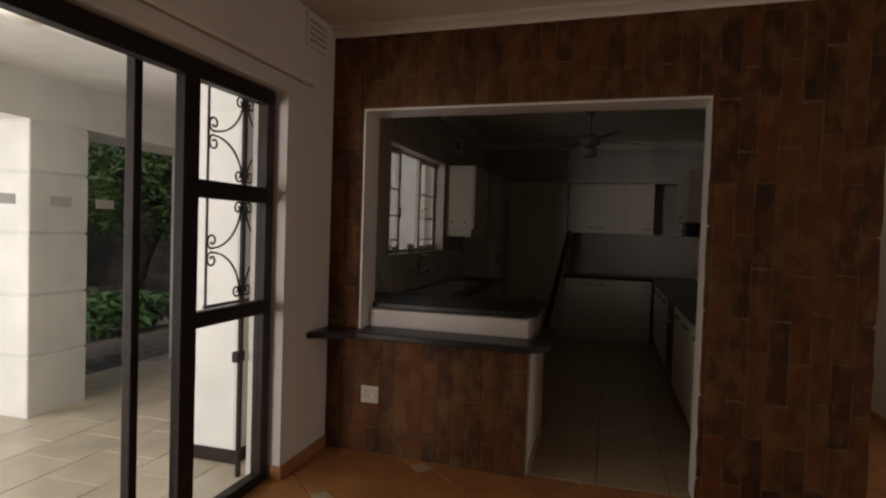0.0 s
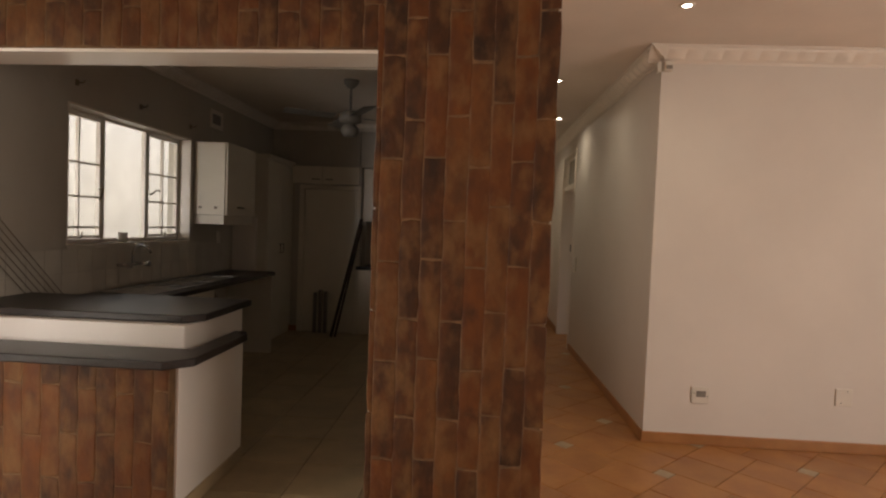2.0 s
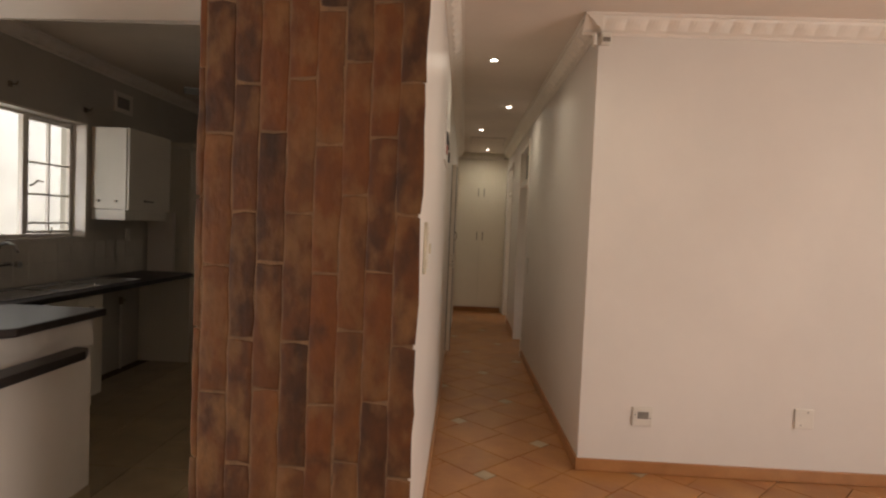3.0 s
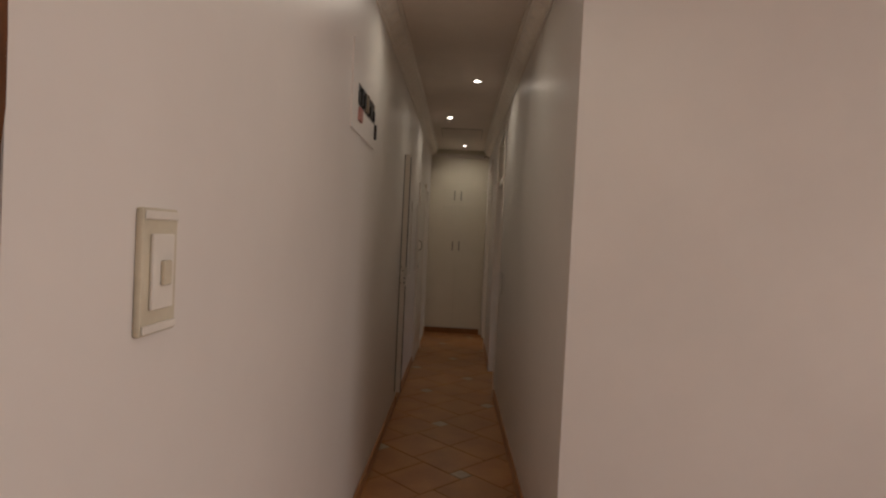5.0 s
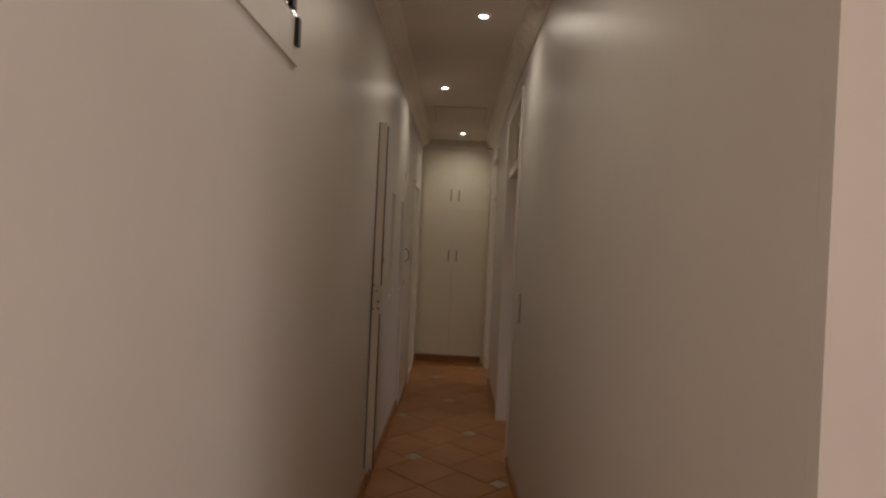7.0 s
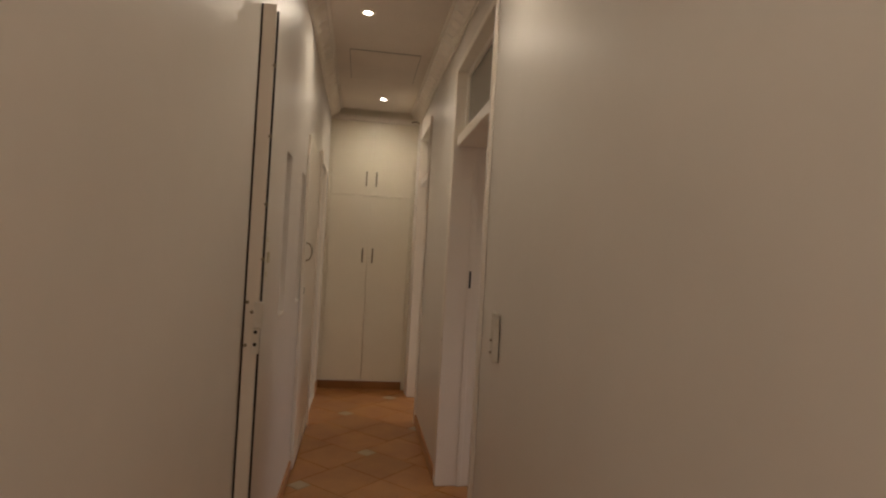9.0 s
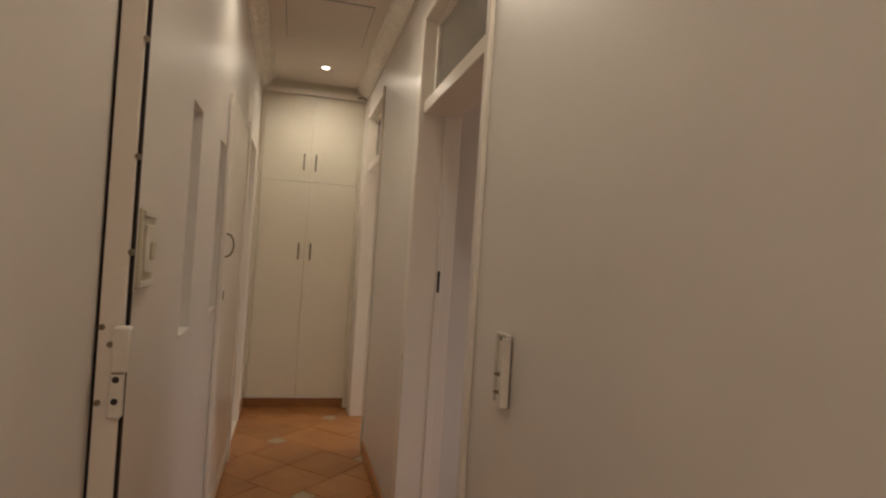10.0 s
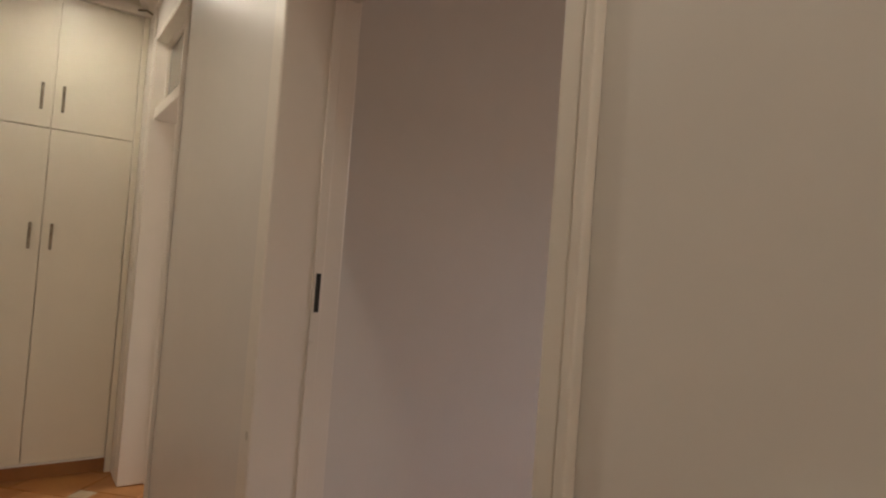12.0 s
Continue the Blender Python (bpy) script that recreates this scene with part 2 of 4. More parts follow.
def part(name, bm, material, parent, label="", smooth=False):
    """One mesh, given in world places, under a thing or a part."""
    ob = new(name, mesh(name, bm, material, smooth))
    ob.parent = parent
    base = parent
    off = Vector()
    while base:
        off += base.location
        base = base.parent
    ob.data.transform(Matrix.Translation(-off))
    return tagged(ob, label)


def structure(name, bm, material, label="", category="", smooth=False):
    return tagged(new(name, mesh(name, bm, material, smooth)), label, category or name.split("_")[0], "", "structure")


def thing(name, at, label, category, group=""):
    ob = new(name)
    ob.location = at
    ob.empty_display_size = 0.1
    return tagged(ob, label, category, group)


# ---- structure ----
W, CL, CR, BY = -1.13, 1.885, 2.745, 3.15  # west wall, corridor sides, brick face
structure("floor", boxes((-1.35, 6.2, -3.2, 3.16, -0.2, -0.009), (1.77, 6.2, 3.16, 4.76, -0.2, -0.009), (1.6, 6.2, 4.76, 11.7, -0.2, -0.009)), GROUT, "terracotta tiled floor laid on the diagonal with pale insets", "floor")
structure("kitchen_floor", boxes((-1.35, 1.77, 3.16, 8.7, -0.2, -0.006)), KGROUT, "beige square ceramic tiled kitchen floor", "floor")
structure("ceiling", boxes((-1.35, 6.2, -3.2, 11.7, CEIL, CEIL + 0.15)), CEILING, "plain painted ceiling over lounge, kitchen and corridor", "ceiling")

structure("wall_west", boxes(
    (-1.35, W, -3.2, 0.5, -0.1, CEIL), (-1.35, W, 0.5, 2.6, 2.19, CEIL), (-1.35, W, 2.6, 3.37, -0.1, CEIL)), MATT, "white painted wall with a sliding door opening", "wall")
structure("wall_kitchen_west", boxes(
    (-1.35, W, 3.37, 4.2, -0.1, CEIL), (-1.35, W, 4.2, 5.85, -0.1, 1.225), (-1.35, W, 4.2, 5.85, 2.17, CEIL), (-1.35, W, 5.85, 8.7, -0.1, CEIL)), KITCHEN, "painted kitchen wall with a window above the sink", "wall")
OL, OR, OT, HE = -0.912, 1.128, 2.2, 0.192  # hatch sides and top, half-wall end
wall_brick = structure("wall_brick", boxes(
    (W, OL, BY - 0.0008, 3.37, -0.1, CEIL), (1.77, 1.882, BY - 0.0008, 3.19, -0.1, CEIL), (OR, 1.77, BY - 0.0008, 3.37, -0.1, CEIL), (OL, OR, BY - 0.0008, 3.37, OT, CEIL),
    (OL, HE - 0.004, BY - 0.0008, 3.27, -0.1, 0.755)), MORTAR, "wall clad in upright red-brown bricks round a kitchen opening", "wall")
structure("trim_opening", boxes(
    (OL - 0.002, OL + 0.012, BY + 0.002, 3.38, 0.785, OT), (OR - 0.012, OR + 0.002, BY + 0.03, 3.38, 0, OT), (OL - 0.002, OR + 0.002, BY + 0.002, 3.38, OT - 0.014, OT + 0.004)), TRIM, "white plastered reveal round the kitchen opening", "trim")
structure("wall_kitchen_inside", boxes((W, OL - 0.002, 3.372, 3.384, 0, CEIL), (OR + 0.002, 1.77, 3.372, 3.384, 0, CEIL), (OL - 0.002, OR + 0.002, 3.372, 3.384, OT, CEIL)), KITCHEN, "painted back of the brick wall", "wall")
N1, N2 = (8.01, 8.2), (8.69, 8.88)
LD = (9.9, 10.67)
z0, z1 = 1.025, 1.768
structure("wall_corridor_west", boxes(
    (1.77, CL, BY - 0.115, N1[0], -0.1, CEIL), (1.77, CL, N1[1], N2[0], -0.1, CEIL), (1.77, CL, N2[1], LD[0], -0.1, CEIL),
    (1.77, CL, *N1, -0.1, z0), (1.77, CL, *N1, z1, CEIL), (1.77, CL, *N2, -0.1, z0), (1.77, CL, *N2, z1, CEIL),
    (1.77, CL, *LD, 2.06, CEIL), (1.77, CL, LD[1], 11.6, -0.1, CEIL)), PAINT, "glossy cream painted corridor wall with two small recesses", "wall")
D1, D2 = (7.745, 8.74), (10.0, 10.82)
structure("wall_corridor_east", boxes(
    (CR, 2.93, 4.63, D1[0], -0.1, CEIL), (CR, 2.93, D1[1], D2[0], -0.1, CEIL), (CR, 2.93, D2[1], 11.6, -0.1, CEIL),
    (CR, 2.93, *D1, 2.46, CEIL), (CR, 2.93, *D2, 2.44, CEIL)), PAINT, "glossy cream painted corridor wall with two doorways", "wall")
structure("wall_lounge_north", boxes((2.785, 6.2, 4.605, 4.63, -0.1, CEIL), (2.93, 6.2, 4.63, 4.76, -0.1, CEIL)), MATT, "plain cream painted lounge wall", "wall")
structure("wall_lounge_east", boxes((6.0, 6.2, -3.2, 0.0, -0.1, CEIL), (6.0, 6.2, 2.6, 4.605, -0.1, CEIL), (6.0, 6.2, 0.0, 2.6, -0.1, 0.85), (6.0, 6.2, 0.0, 2.6, 2.15, CEIL)), MATT, "plain cream painted wall with a window opening", "wall")
structure("wall_lounge_south", boxes((W, 6.0, -3.2, -3.0, -0.1, CEIL)), MATT, "plain cream painted wall", "wall")
structure("wall_corridor_end", boxes((1.6, 6.2, 11.6, 11.75, -0.1, CEIL)), PAINT, "plain cream painted wall closing the corridor", "wall")
structure("wall_room_north", boxes((2.93, 6.2, 8.93, 9.05, -0.1, CEIL)), MATT, "painted wall of the room beside the corridor", "wall")
# the bedroom opening is out of view, cut for its added lamp
structure("wall_room_east", boxes((5.4, 5.5, 4.76, 6.5, -0.1, CEIL), (5.4, 5.5, 7.9, 9.8, -0.1, CEIL), (5.4, 5.5, 10.9, 11.6, -0.1, CEIL), (5.4, 5.5, 6.5, 7.9, -0.1, 0.95), (5.4, 5.5, 6.5, 7.9, 2.05, CEIL), (5.4, 5.5, 9.8, 10.9, -0.1, 0.95), (5.4, 5.5, 9.8, 10.9, 2.05, CEIL)), MATT, "painted wall of the side rooms", "wall")
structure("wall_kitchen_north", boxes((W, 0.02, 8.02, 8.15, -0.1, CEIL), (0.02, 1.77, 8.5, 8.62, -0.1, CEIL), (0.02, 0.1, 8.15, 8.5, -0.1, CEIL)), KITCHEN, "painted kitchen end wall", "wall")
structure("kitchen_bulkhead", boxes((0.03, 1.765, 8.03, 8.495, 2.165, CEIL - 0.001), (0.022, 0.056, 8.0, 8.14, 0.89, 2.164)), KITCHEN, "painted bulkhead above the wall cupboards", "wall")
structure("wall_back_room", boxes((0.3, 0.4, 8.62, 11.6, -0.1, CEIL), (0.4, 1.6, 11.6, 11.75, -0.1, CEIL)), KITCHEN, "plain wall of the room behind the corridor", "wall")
structure("back_room_floor", boxes((0.3, 1.6, 8.62, 11.75, -0.2, -0.004)), KTILE, "beige tiled floor of the back room", "floor")


def skirting(name, rows):
    bm = bmesh.new()
    for r in rows:
        box(bm, *r, bevel=0.004)
    structure(name, bm, SKIRT, "terracotta tile skirting along the wall foot", "skirting")


S = 0.014
skirting("baseboard_corridor_west", [(CL, CL + S, 3.06, 7.2, 0, 0.075), (CL, CL + S, 7.26, 8.9, 0, 0.075), (CL, CL + S, 10.72, 11.04, 0, 0.075)])
skirting("baseboard_corridor_east", [(CR - S, CR, 4.605, D1[0] - 0.06, 0, 0.075), (CR - S, CR, D1[1] + 0.06, D2[0] - 0.06, 0, 0.075)])
skirting("baseboard_lounge_north", [(2.785 - S, 6.0, 4.605 - S, 4.605, 0, 0.075)])
skirting("baseboard_west", [(W, W + S, 2.6, 3.14, 0, 0.075), (-1.2, W + S, 2.586, 2.6, 0, 0.075)])
skirting("baseboard_room", [(2.93, 5.4, 8.916, 8.93, 0, 0.075)])


def cornice(name, p0, p1, side, drop=0.1, out=0.1):
    """A moulded plaster cornice under the ceiling with a scalloped middle band."""
    bm = bmesh.new()
    p0, p1, side = Vector(p0), Vector(p1), Vector(side)
    n = max(2, int((p1 - p0).length / 0.02))
    rings = []
    for i in range(n + 1):
        p = p0.lerp(p1, i / n)
        s = 0.012 * abs(math.sin(i * 0.02 / 0.12 * math.pi))
        prof = [(0, 0), (0.012, 0), (0.014, 0.014), (0.03 + s, 0.024), (0.05 + s * 1.5, drop * 0.5), (out - 0.024 + s * 0.5, drop - 0.028), (out - 0.018, drop - 0.014), (out, drop - 0.012), (out, drop), (0, drop)]
        rings.append([bm.verts.new(p + side * a + Vector((0, 0, CEIL - drop + b))) for a, b in prof])
    for a, b in zip(rings, rings[1:]):
        for k in range(len(a)):
            bm.faces.new((a[k], a[(k + 1) % len(a)], b[(k + 1) % len(a)], b[k]))
    bm.faces.new(rings[0]), bm.faces.new(rings[-1][::-1])
    structure(name, bm, TRIM, "white moulded plaster cornice with scalloped band", "cornice", smooth=False)


cornice("cornice_lounge_north", (2.685, 4.605, 0), (6.0, 4.605, 0), (0, -1, 0), 0.105)
cornice("cornice_brick", (W, BY, 0), (1.9, BY, 0), (0, -1, 0), 0.06, 0.07)
cornice("cornice_corridor_west", (CL, 3.06, 0), (CL, 11.06, 0), (1, 0, 0), 0.1)
cornice("cornice_corridor_east", (CR, 4.51, 0), (CR, 11.06, 0), (-1, 0, 0), 0.1)
cornice("cornice_kitchen_west", (W, 3.384, 0), (W, 8.02, 0), (1, 0, 0), 0.09, 0.09)
cornice("cornice_kitchen_north", (W, 8.02, 0), (1.77, 8.02, 0), (0, -1, 0), 0.09, 0.09)

# ---- sliding door and its grille ----
sd = thing("sliding_door", (-1.22, 1.9, 0.0), "dark brown steel sliding door with glass panes", "door")
FX0, FX1 = -1.265, -1.2
part("frame", boxes((FX0, FX1, 0.5, 2.585, 2.1, 2.185), (FX0, FX1, 0.5, 0.57, 0.0, 2.1), (FX0, FX1, 2.515, 2.585, 0.0, 2.1), (FX0, FX1, 0.57, 2.515, 0.0, 0.05), bevel=0.004), STEELPAINT, sd)
part("stile", boxes((FX0 + 0.01, FX1 - 0.005, 1.87, 1.975, 0.05, 2.1), bevel=0.004), STEELPAINT, sd)
part("stile", boxes((FX0 - 0.05, FX0 - 0.005, 1.655, 1.7, 0.0, 2.17), bevel=0.004), STEELPAINT, sd)
part("rail", boxes((FX0 + 0.01, FX1 - 0.003, 1.975, 2.515, 1.56, 1.645), bevel=0.004), STEELPAINT, sd)
part("rail", boxes((FX0 + 0.01, FX1 - 0.003, 1.975, 2.515, 0.95, 1.025), bevel=0.004), STEELPAINT, sd)
for a, b in ((0.05, 0.95), (1.025, 1.56), (1.645, 2.1)):
    part("pane", boxes((-1.237, -1.232, 1.975, 2.515, a, b)), GLASS, sd).visible_shadow = False
pn = part("pane", boxes((-1.292, -1.288, 0.57, 1.655, 0.05, 2.1)), GLASS, sd)
pn.visible_shadow = False
for y in (1.09, 1.3, 1.49):
    part("sticker", boxes((-1.2868, -1.2858, y, y + 0.085, 1.485, 1.52)), STICKER, sd, "small white sticker on the pane")


def scroll(cy, cz, r, turn, start, flip):
    """A wrought-iron spiral end, in the plane of the grille."""
    pts = []
    for i in range(26):
        a = start + flip * i / 25 * turn
        q = r * (1 - 0.72 * i / 25)
        pts.append((-1.375, cy + q * math.cos(a), cz + q * math.sin(a)))
    return pts


gr = thing("wrought_iron_grille", (-1.375, 2.5, 0.05), "dark wrought-iron burglar grille with paired scrolls", "grille")
part("upright", tube([(-1.375, 2.25, 0.98), (-1.375, 2.25, 2.16)], 0.007), STEELPAINT, gr)
part("upright", boxes((-1.385, -1.365, 2.545, 2.575, -0.01, 2.16), bevel=0.003), STEELPAINT, gr)
part("upright", tube([(-1.375, 2.87, 0.98), (-1.375, 2.87, 2.16)], 0.007), STEELPAINT, gr)
for zb, zt in ((1.02, 1.58), (1.66, 2.16)):
    mid = (zb + zt) / 2
    h = (zt - zb) / 2 - 0.03
    for sgn, edge in ((-1, 2.254), (1, 2.866)):
        reach = abs(edge - 2.56)
        for up in (-1, 1):
            pts = []
            for i in range(17):
                u = i / 16 * math.pi / 2
                pts.append((-1.375, 2.56 + sgn * (0.02 + (reach - 0.06) * (1 - math.cos(u))), mid + up * (h * (1 - math.sin(u)) + 0.012)))
            pts += [(-1.375, p[1], p[2]) for p in scroll(pts[-1][1], mid + up * 0.05, 0.042, 7.5, -up * math.pi / 2, up * sgn)]
            part("scroll", tube(pts, 0.0055, 6), STEELPAINT, gr)
            part("scroll", tube([(-1.375, p[1], p[2]) for p in scroll(2.56 + sgn * 0.05, mid + up * (h - 0.02), 0.038, 7.5, math.pi if sgn > 0 else 0, -up * sgn)], 0.0055, 6), STEELPAINT, gr)

part("latch", boxes((-1.4, -1.36, 2.515, 2.585, 0.66, 0.72), bevel=0.004), STEELPAINT, gr)
for z in (1.0, 2.16):
    part("crossbar", boxes((-1.383, -1.367, 2.24, 2.88, z, z + 0.015)), STEELPAINT, gr)
rail = thing("curtain_rail", (W + 0.02, 1.2, 2.285), "thin white-painted curtain rail above the sliding door", "curtain rail")
part("rod", tube([(W + 0.035, -1.2, 2.285), (W + 0.035, 2.84, 2.285)], 0.016), TRIM, rail)
for y in (-0.6, 1.1, 2.76):
    part("bracket", boxes((W, W + 0.035, y, y + 0.02, 2.27, 2.3)), TRIM, rail)
vent = thing("air_vent", (W, 2.89, 2.5), "white perforated plaster air vent high on wall", "vent")
part("frame", boxes((W, W + 0.018, 2.77, 3.02, 2.505, 2.7), bevel=0.004), TRIM, vent)
# grey plates on the solid face paint in the shade of the perforations
for i in range(7):
    for j in range(4):
        part("slot", boxes((W + 0.0185, W + 0.0195, 2.795 + i * 0.03, 2.811 + i * 0.03, 2.53 + j * 0.036, 2.55 + j * 0.036)), GREYPL, vent)

# ---- veranda and garden ----
structure("ground", boxes((-400, 400, -400, 400, -0.5, -0.25)), SOIL, "bare garden soil and gravel", "ground")
gb = bmesh.new()
bmesh.ops.create_grid(gb, x_segments=60, y_segments=60, size=6, matrix=Matrix.Translation((-9.8, 4, -0.08)))
for v in gb.verts:
    v.co.z += 0.05 * noise.noise(v.co * 1.3) + 0.02 * noise.noise(v.co * 7)
structure("ground_bed", gb, GRAVEL, "gravelly planting bed beside the veranda", "ground")
structure("patio", boxes((-3.98, -1.35, -6, 9, -0.35, -0.016)), KGROUT, "cream tiled veranda floor", "patio")
# stretch beyond y 4.3 is added to keep sun off the kitchen window's view
structure("patio_roof", boxes((-4.2, -1.35, -2.6, 6.2, 2.48, 2.66)), OUTSIDE, "painted underside of the veranda roof, lengthened to shade the kitchen window", "ceiling")
structure("patio_beam", boxes((-3.92, -3.36, -2.6, 5.3, 2.14, 2.479)), OUTSIDE, "white plastered veranda beam", "beam")
structure("patio_wall", boxes((-3.8, -3.45, 4.8, 15, -0.1, 2.139), (-3.8, -3.45, 5.32, 6.2, 2.139, 2.478), (-3.8, -3.45, 6.2, 15, 2.139, 3.0)), OUTSIDE, "white plastered veranda side wall", "wall")
structure("roof_cover", boxes((-1.4, 6.4, -3.3, 11.9, 2.95, 3.1)), OUTSIDE, "flat roof over the house", "roof")


vl = thing("veranda_lamp", (-2.19, 1.92, 2.48), "round white veranda ceiling lamp, unlit", "lamp")
part("rim", lathe([(0.13, -0.025), (0.145, -0.02), (0.15, 0)], (-2.19, 1.92, 2.48)), TRIM, vl, smooth=True)
part("dome", lathe([(0.02, -0.085), (0.07, -0.075), (0.11, -0.05), (0.128, -0.024)], (-2.19, 1.92, 2.48)), PLASTIC, vl, smooth=True)


def pillar(y0, y1):
    ob = thing("veranda_pillar", (-3.64, (y0 + y1) / 2, -0.016), "white plastered veranda pillar of stacked grooved blocks", "pillar", "veranda pillars")
    zz = [-0.016, 0.44, 0.885, 1.33, 1.775, 2.14]
    for a, b in zip(zz, zz[1:]):
        part("block", boxes((-3.95, -3.34, y0, y1, a, b - 0.012), bevel=0.012), OUTSIDE, ob)
        part("groove", boxes((-3.935, -3.355, y0 + 0.015, y1 - 0.015, b - 0.02, b)), OUTSIDE, ob)


pillar(2.87, 3.36)
pillar(-2.6, -2.1)
pier = thing("wall_pier", (-1.65, 2.8, -0.016), "white plastered outside pier with dark painted foot", "pier")
part("shaft", boxes((-1.93, -1.49, 2.7, 3.1, 0.07, 2.479), bevel=0.02), OUTSIDE, pier)
part("foot", boxes((-1.935, -1.485, 2.695, 3.1, -0.016, 0.07)), STEELPAINT, pier)
structure("garden_wall", boxes((-13, -12.7, -14, 22, -0.3, 3.2)), FARWALL, "garden boundary wall behind the trees, its shade painted dark", "wall")


def leaves(bm, centre, radii, count, size, rng):
    for _ in range(count):
        d = Vector((rng.gauss(0, 1), rng.gauss(0, 1), rng.gauss(0, 1))).normalized() * rng.random() ** 0.4
        c = Vector(centre) + Vector((d.x * radii[0], d.y * radii[1], d.z * radii[2]))
        m = Matrix.Translation(c) @ Euler((rng.uniform(-0.9, 0.9), rng.uniform(-0.9, 0.9), rng.uniform(0, 6.3))).to_matrix().to_4x4()
        s = size * rng.uniform(0.6, 1.3)
        v = [bm.verts.new(m @ Vector(p)) for p in ((0, -s, 0), (0.38 * s, -0.1 * s, 0.1 * s), (0, s, -0.12 * s), (-0.38 * s, -0.1 * s, 0.1 * s))]
        bm.faces.new((v[0], v[1], v[2])), bm.faces.new((v[0], v[2], v[3]))


rng = random.Random(4)


def tree(x, y, lean, r, high):
    ob = thing("garden_tree", (x, y, -0.3), "old garden tree with thick leaning grey trunk and green crown", "tree", "garden trees")
    stem = [(x + lean * (i / 6) ** 1.5 * 0.4, y + lean * (i / 6) ** 1.4, -0.3 + high * i / 6) for i in range(7)]
    part("trunk", tube(stem, [r * (1.25 - 0.1 * i) for i in range(7)], 12), BARK, ob, smooth=True)
    cb = bmesh.new()
    for k in range(7):
        a = k * 2.4
        tip = (stem[-1][0] + 1.7 * math.cos(a), stem[-1][1] + 1.7 * math.sin(a), stem[-1][2] + rng.uniform(0.1, 1.6))
        mid = tuple((p * 0.55 + q * 0.45) for p, q in zip(stem[-2], tip))
        part("limb", tube([stem[-2], mid, tip], [r * 0.6, r * 0.4, r * 0.1], 8), BARK, ob, smooth=True)
        leaves(cb, tip, (1.2, 1.2, 0.8), 700, 0.085, rng)
        leaves(cb, (mid[0], mid[1], mid[2] - 0.2), (1.0, 1.0, 0.8), 350, 0.085, rng)
    tagged(part("crown", cb, LEAF, ob), kind="stuff")


tree(-6.9, 7.1, 0.9, 0.27, 2.4)
tree(-9.0, 7.3, -1.2, 0.2, 2.3)
tree(-10.2, 10.6, 0.6, 0.22, 2.2)
hb = bmesh.new()
for k in range(16):
    leaves(hb, (-11.6 + rng.uniform(-0.5, 0.5), 1.5 + k * 0.9, 1.6 + rng.uniform(-0.7, 0.9)), (0.8, 0.8, 0.8), 260, 0.1, rng)
tagged(new("hedge", mesh("hedge", hb, LEAF)), "dark leafy hedge along the garden wall", "hedge", "", "stuff")
for k in range(12):
    x, y = -5.6 + rng.uniform(-0.9, 0.5), 4.9 + k * 0.28 + rng.uniform(-0.2, 0.2)
    ob = thing("leafy_plant", (x, y, -0.12), "low bright green broad-leaved garden plant", "plant", "bed plants")
    pb = bmesh.new()
    leaves(pb, (x, y, 0.22), (0.36, 0.36, 0.3), 110, 0.1, rng)
    part("foliage", pb, PLANT, ob)
    for j in range(3):
        part("stem", tube([(x, y, -0.12), (x + rng.uniform(-0.1, 0.1), y + rng.uniform(-0.1, 0.1), 0.25)], 0.008, 5), PLANT, ob)
tagged(new("stepping_stone", mesh("stepping_stone", slab([(-4.6, 4.15), (-4.08, 4.2), (-4.02, 4.75), (-4.55, 4.85)], -0.12, -0.03, 0.01), SLATE)), "flat grey slate stepping stone in gravel", "stone")

# ---- breakfast ledge, peninsula and worktops ----
def worktop(name, pts, z0, z1, label):
    tagged(new(name, mesh(name, slab(pts, z0, z1, 0.007), TOP)), label, "worktop")


worktop("breakfast_ledge", [(W + 0.003, 2.86), (-0.86, 3.0), (0.21, 2.985), (0.31, 3.09), (0.31, 3.7), (0.27, 3.78), (0.2, 3.78), (0.2, 3.265), (OL + 0.014, 3.265), (OL + 0.014, BY - 0.006), (W + 0.003, BY - 0.006)], 0.758, 0.798, "charcoal laminate breakfast ledge along the brick half-wall")
worktop("peninsula_worktop", [(OL + 0.02, 3.33), (0.12, 3.33), (0.2, 3.42), (0.2, 4.03), (-0.62, 4.03), (-0.62, 3.9), (W + 0.004, 3.9), (W + 0.004, 3.39), (OL + 0.02, 3.39)], 0.909, 0.948, "charcoal laminate peninsula worktop with rounded edge")
pen = thing("kitchen_peninsula", (-0.3, 3.7, 0), "white-panelled kitchen peninsula behind a brick half-wall", "cabinet")
part("body", boxes((-0.9, 0.185, 3.385, 3.88, 0, 0.755)), CUPBOARD, pen)
part("upstand", boxes((OL + 0.014, 0.165, 3.275, 3.98, 0.76, 0.908), bevel=0.008), MATT, pen)
part("end_panel", boxes((HE - 0.004, HE + 0.012, BY - 0.004, 3.9, 0.0, 0.757), bevel=0.003), MATT, pen)
part("skirting", boxes((HE + 0.0125, HE + 0.021, BY + 0.02, 3.9, 0.0, 0.075), bevel=0.002), KTILE, pen, "beige tile skirting")
worktop("sink_worktop", [(W + 0.004, 3.905), (-0.625, 3.905), (-0.625, 4.035), (-0.58, 4.2), (-0.58, 6.66), (-0.63, 6.72), (W + 0.004, 6.72)], 0.846, 0.884, "charcoal laminate sink worktop under the window")


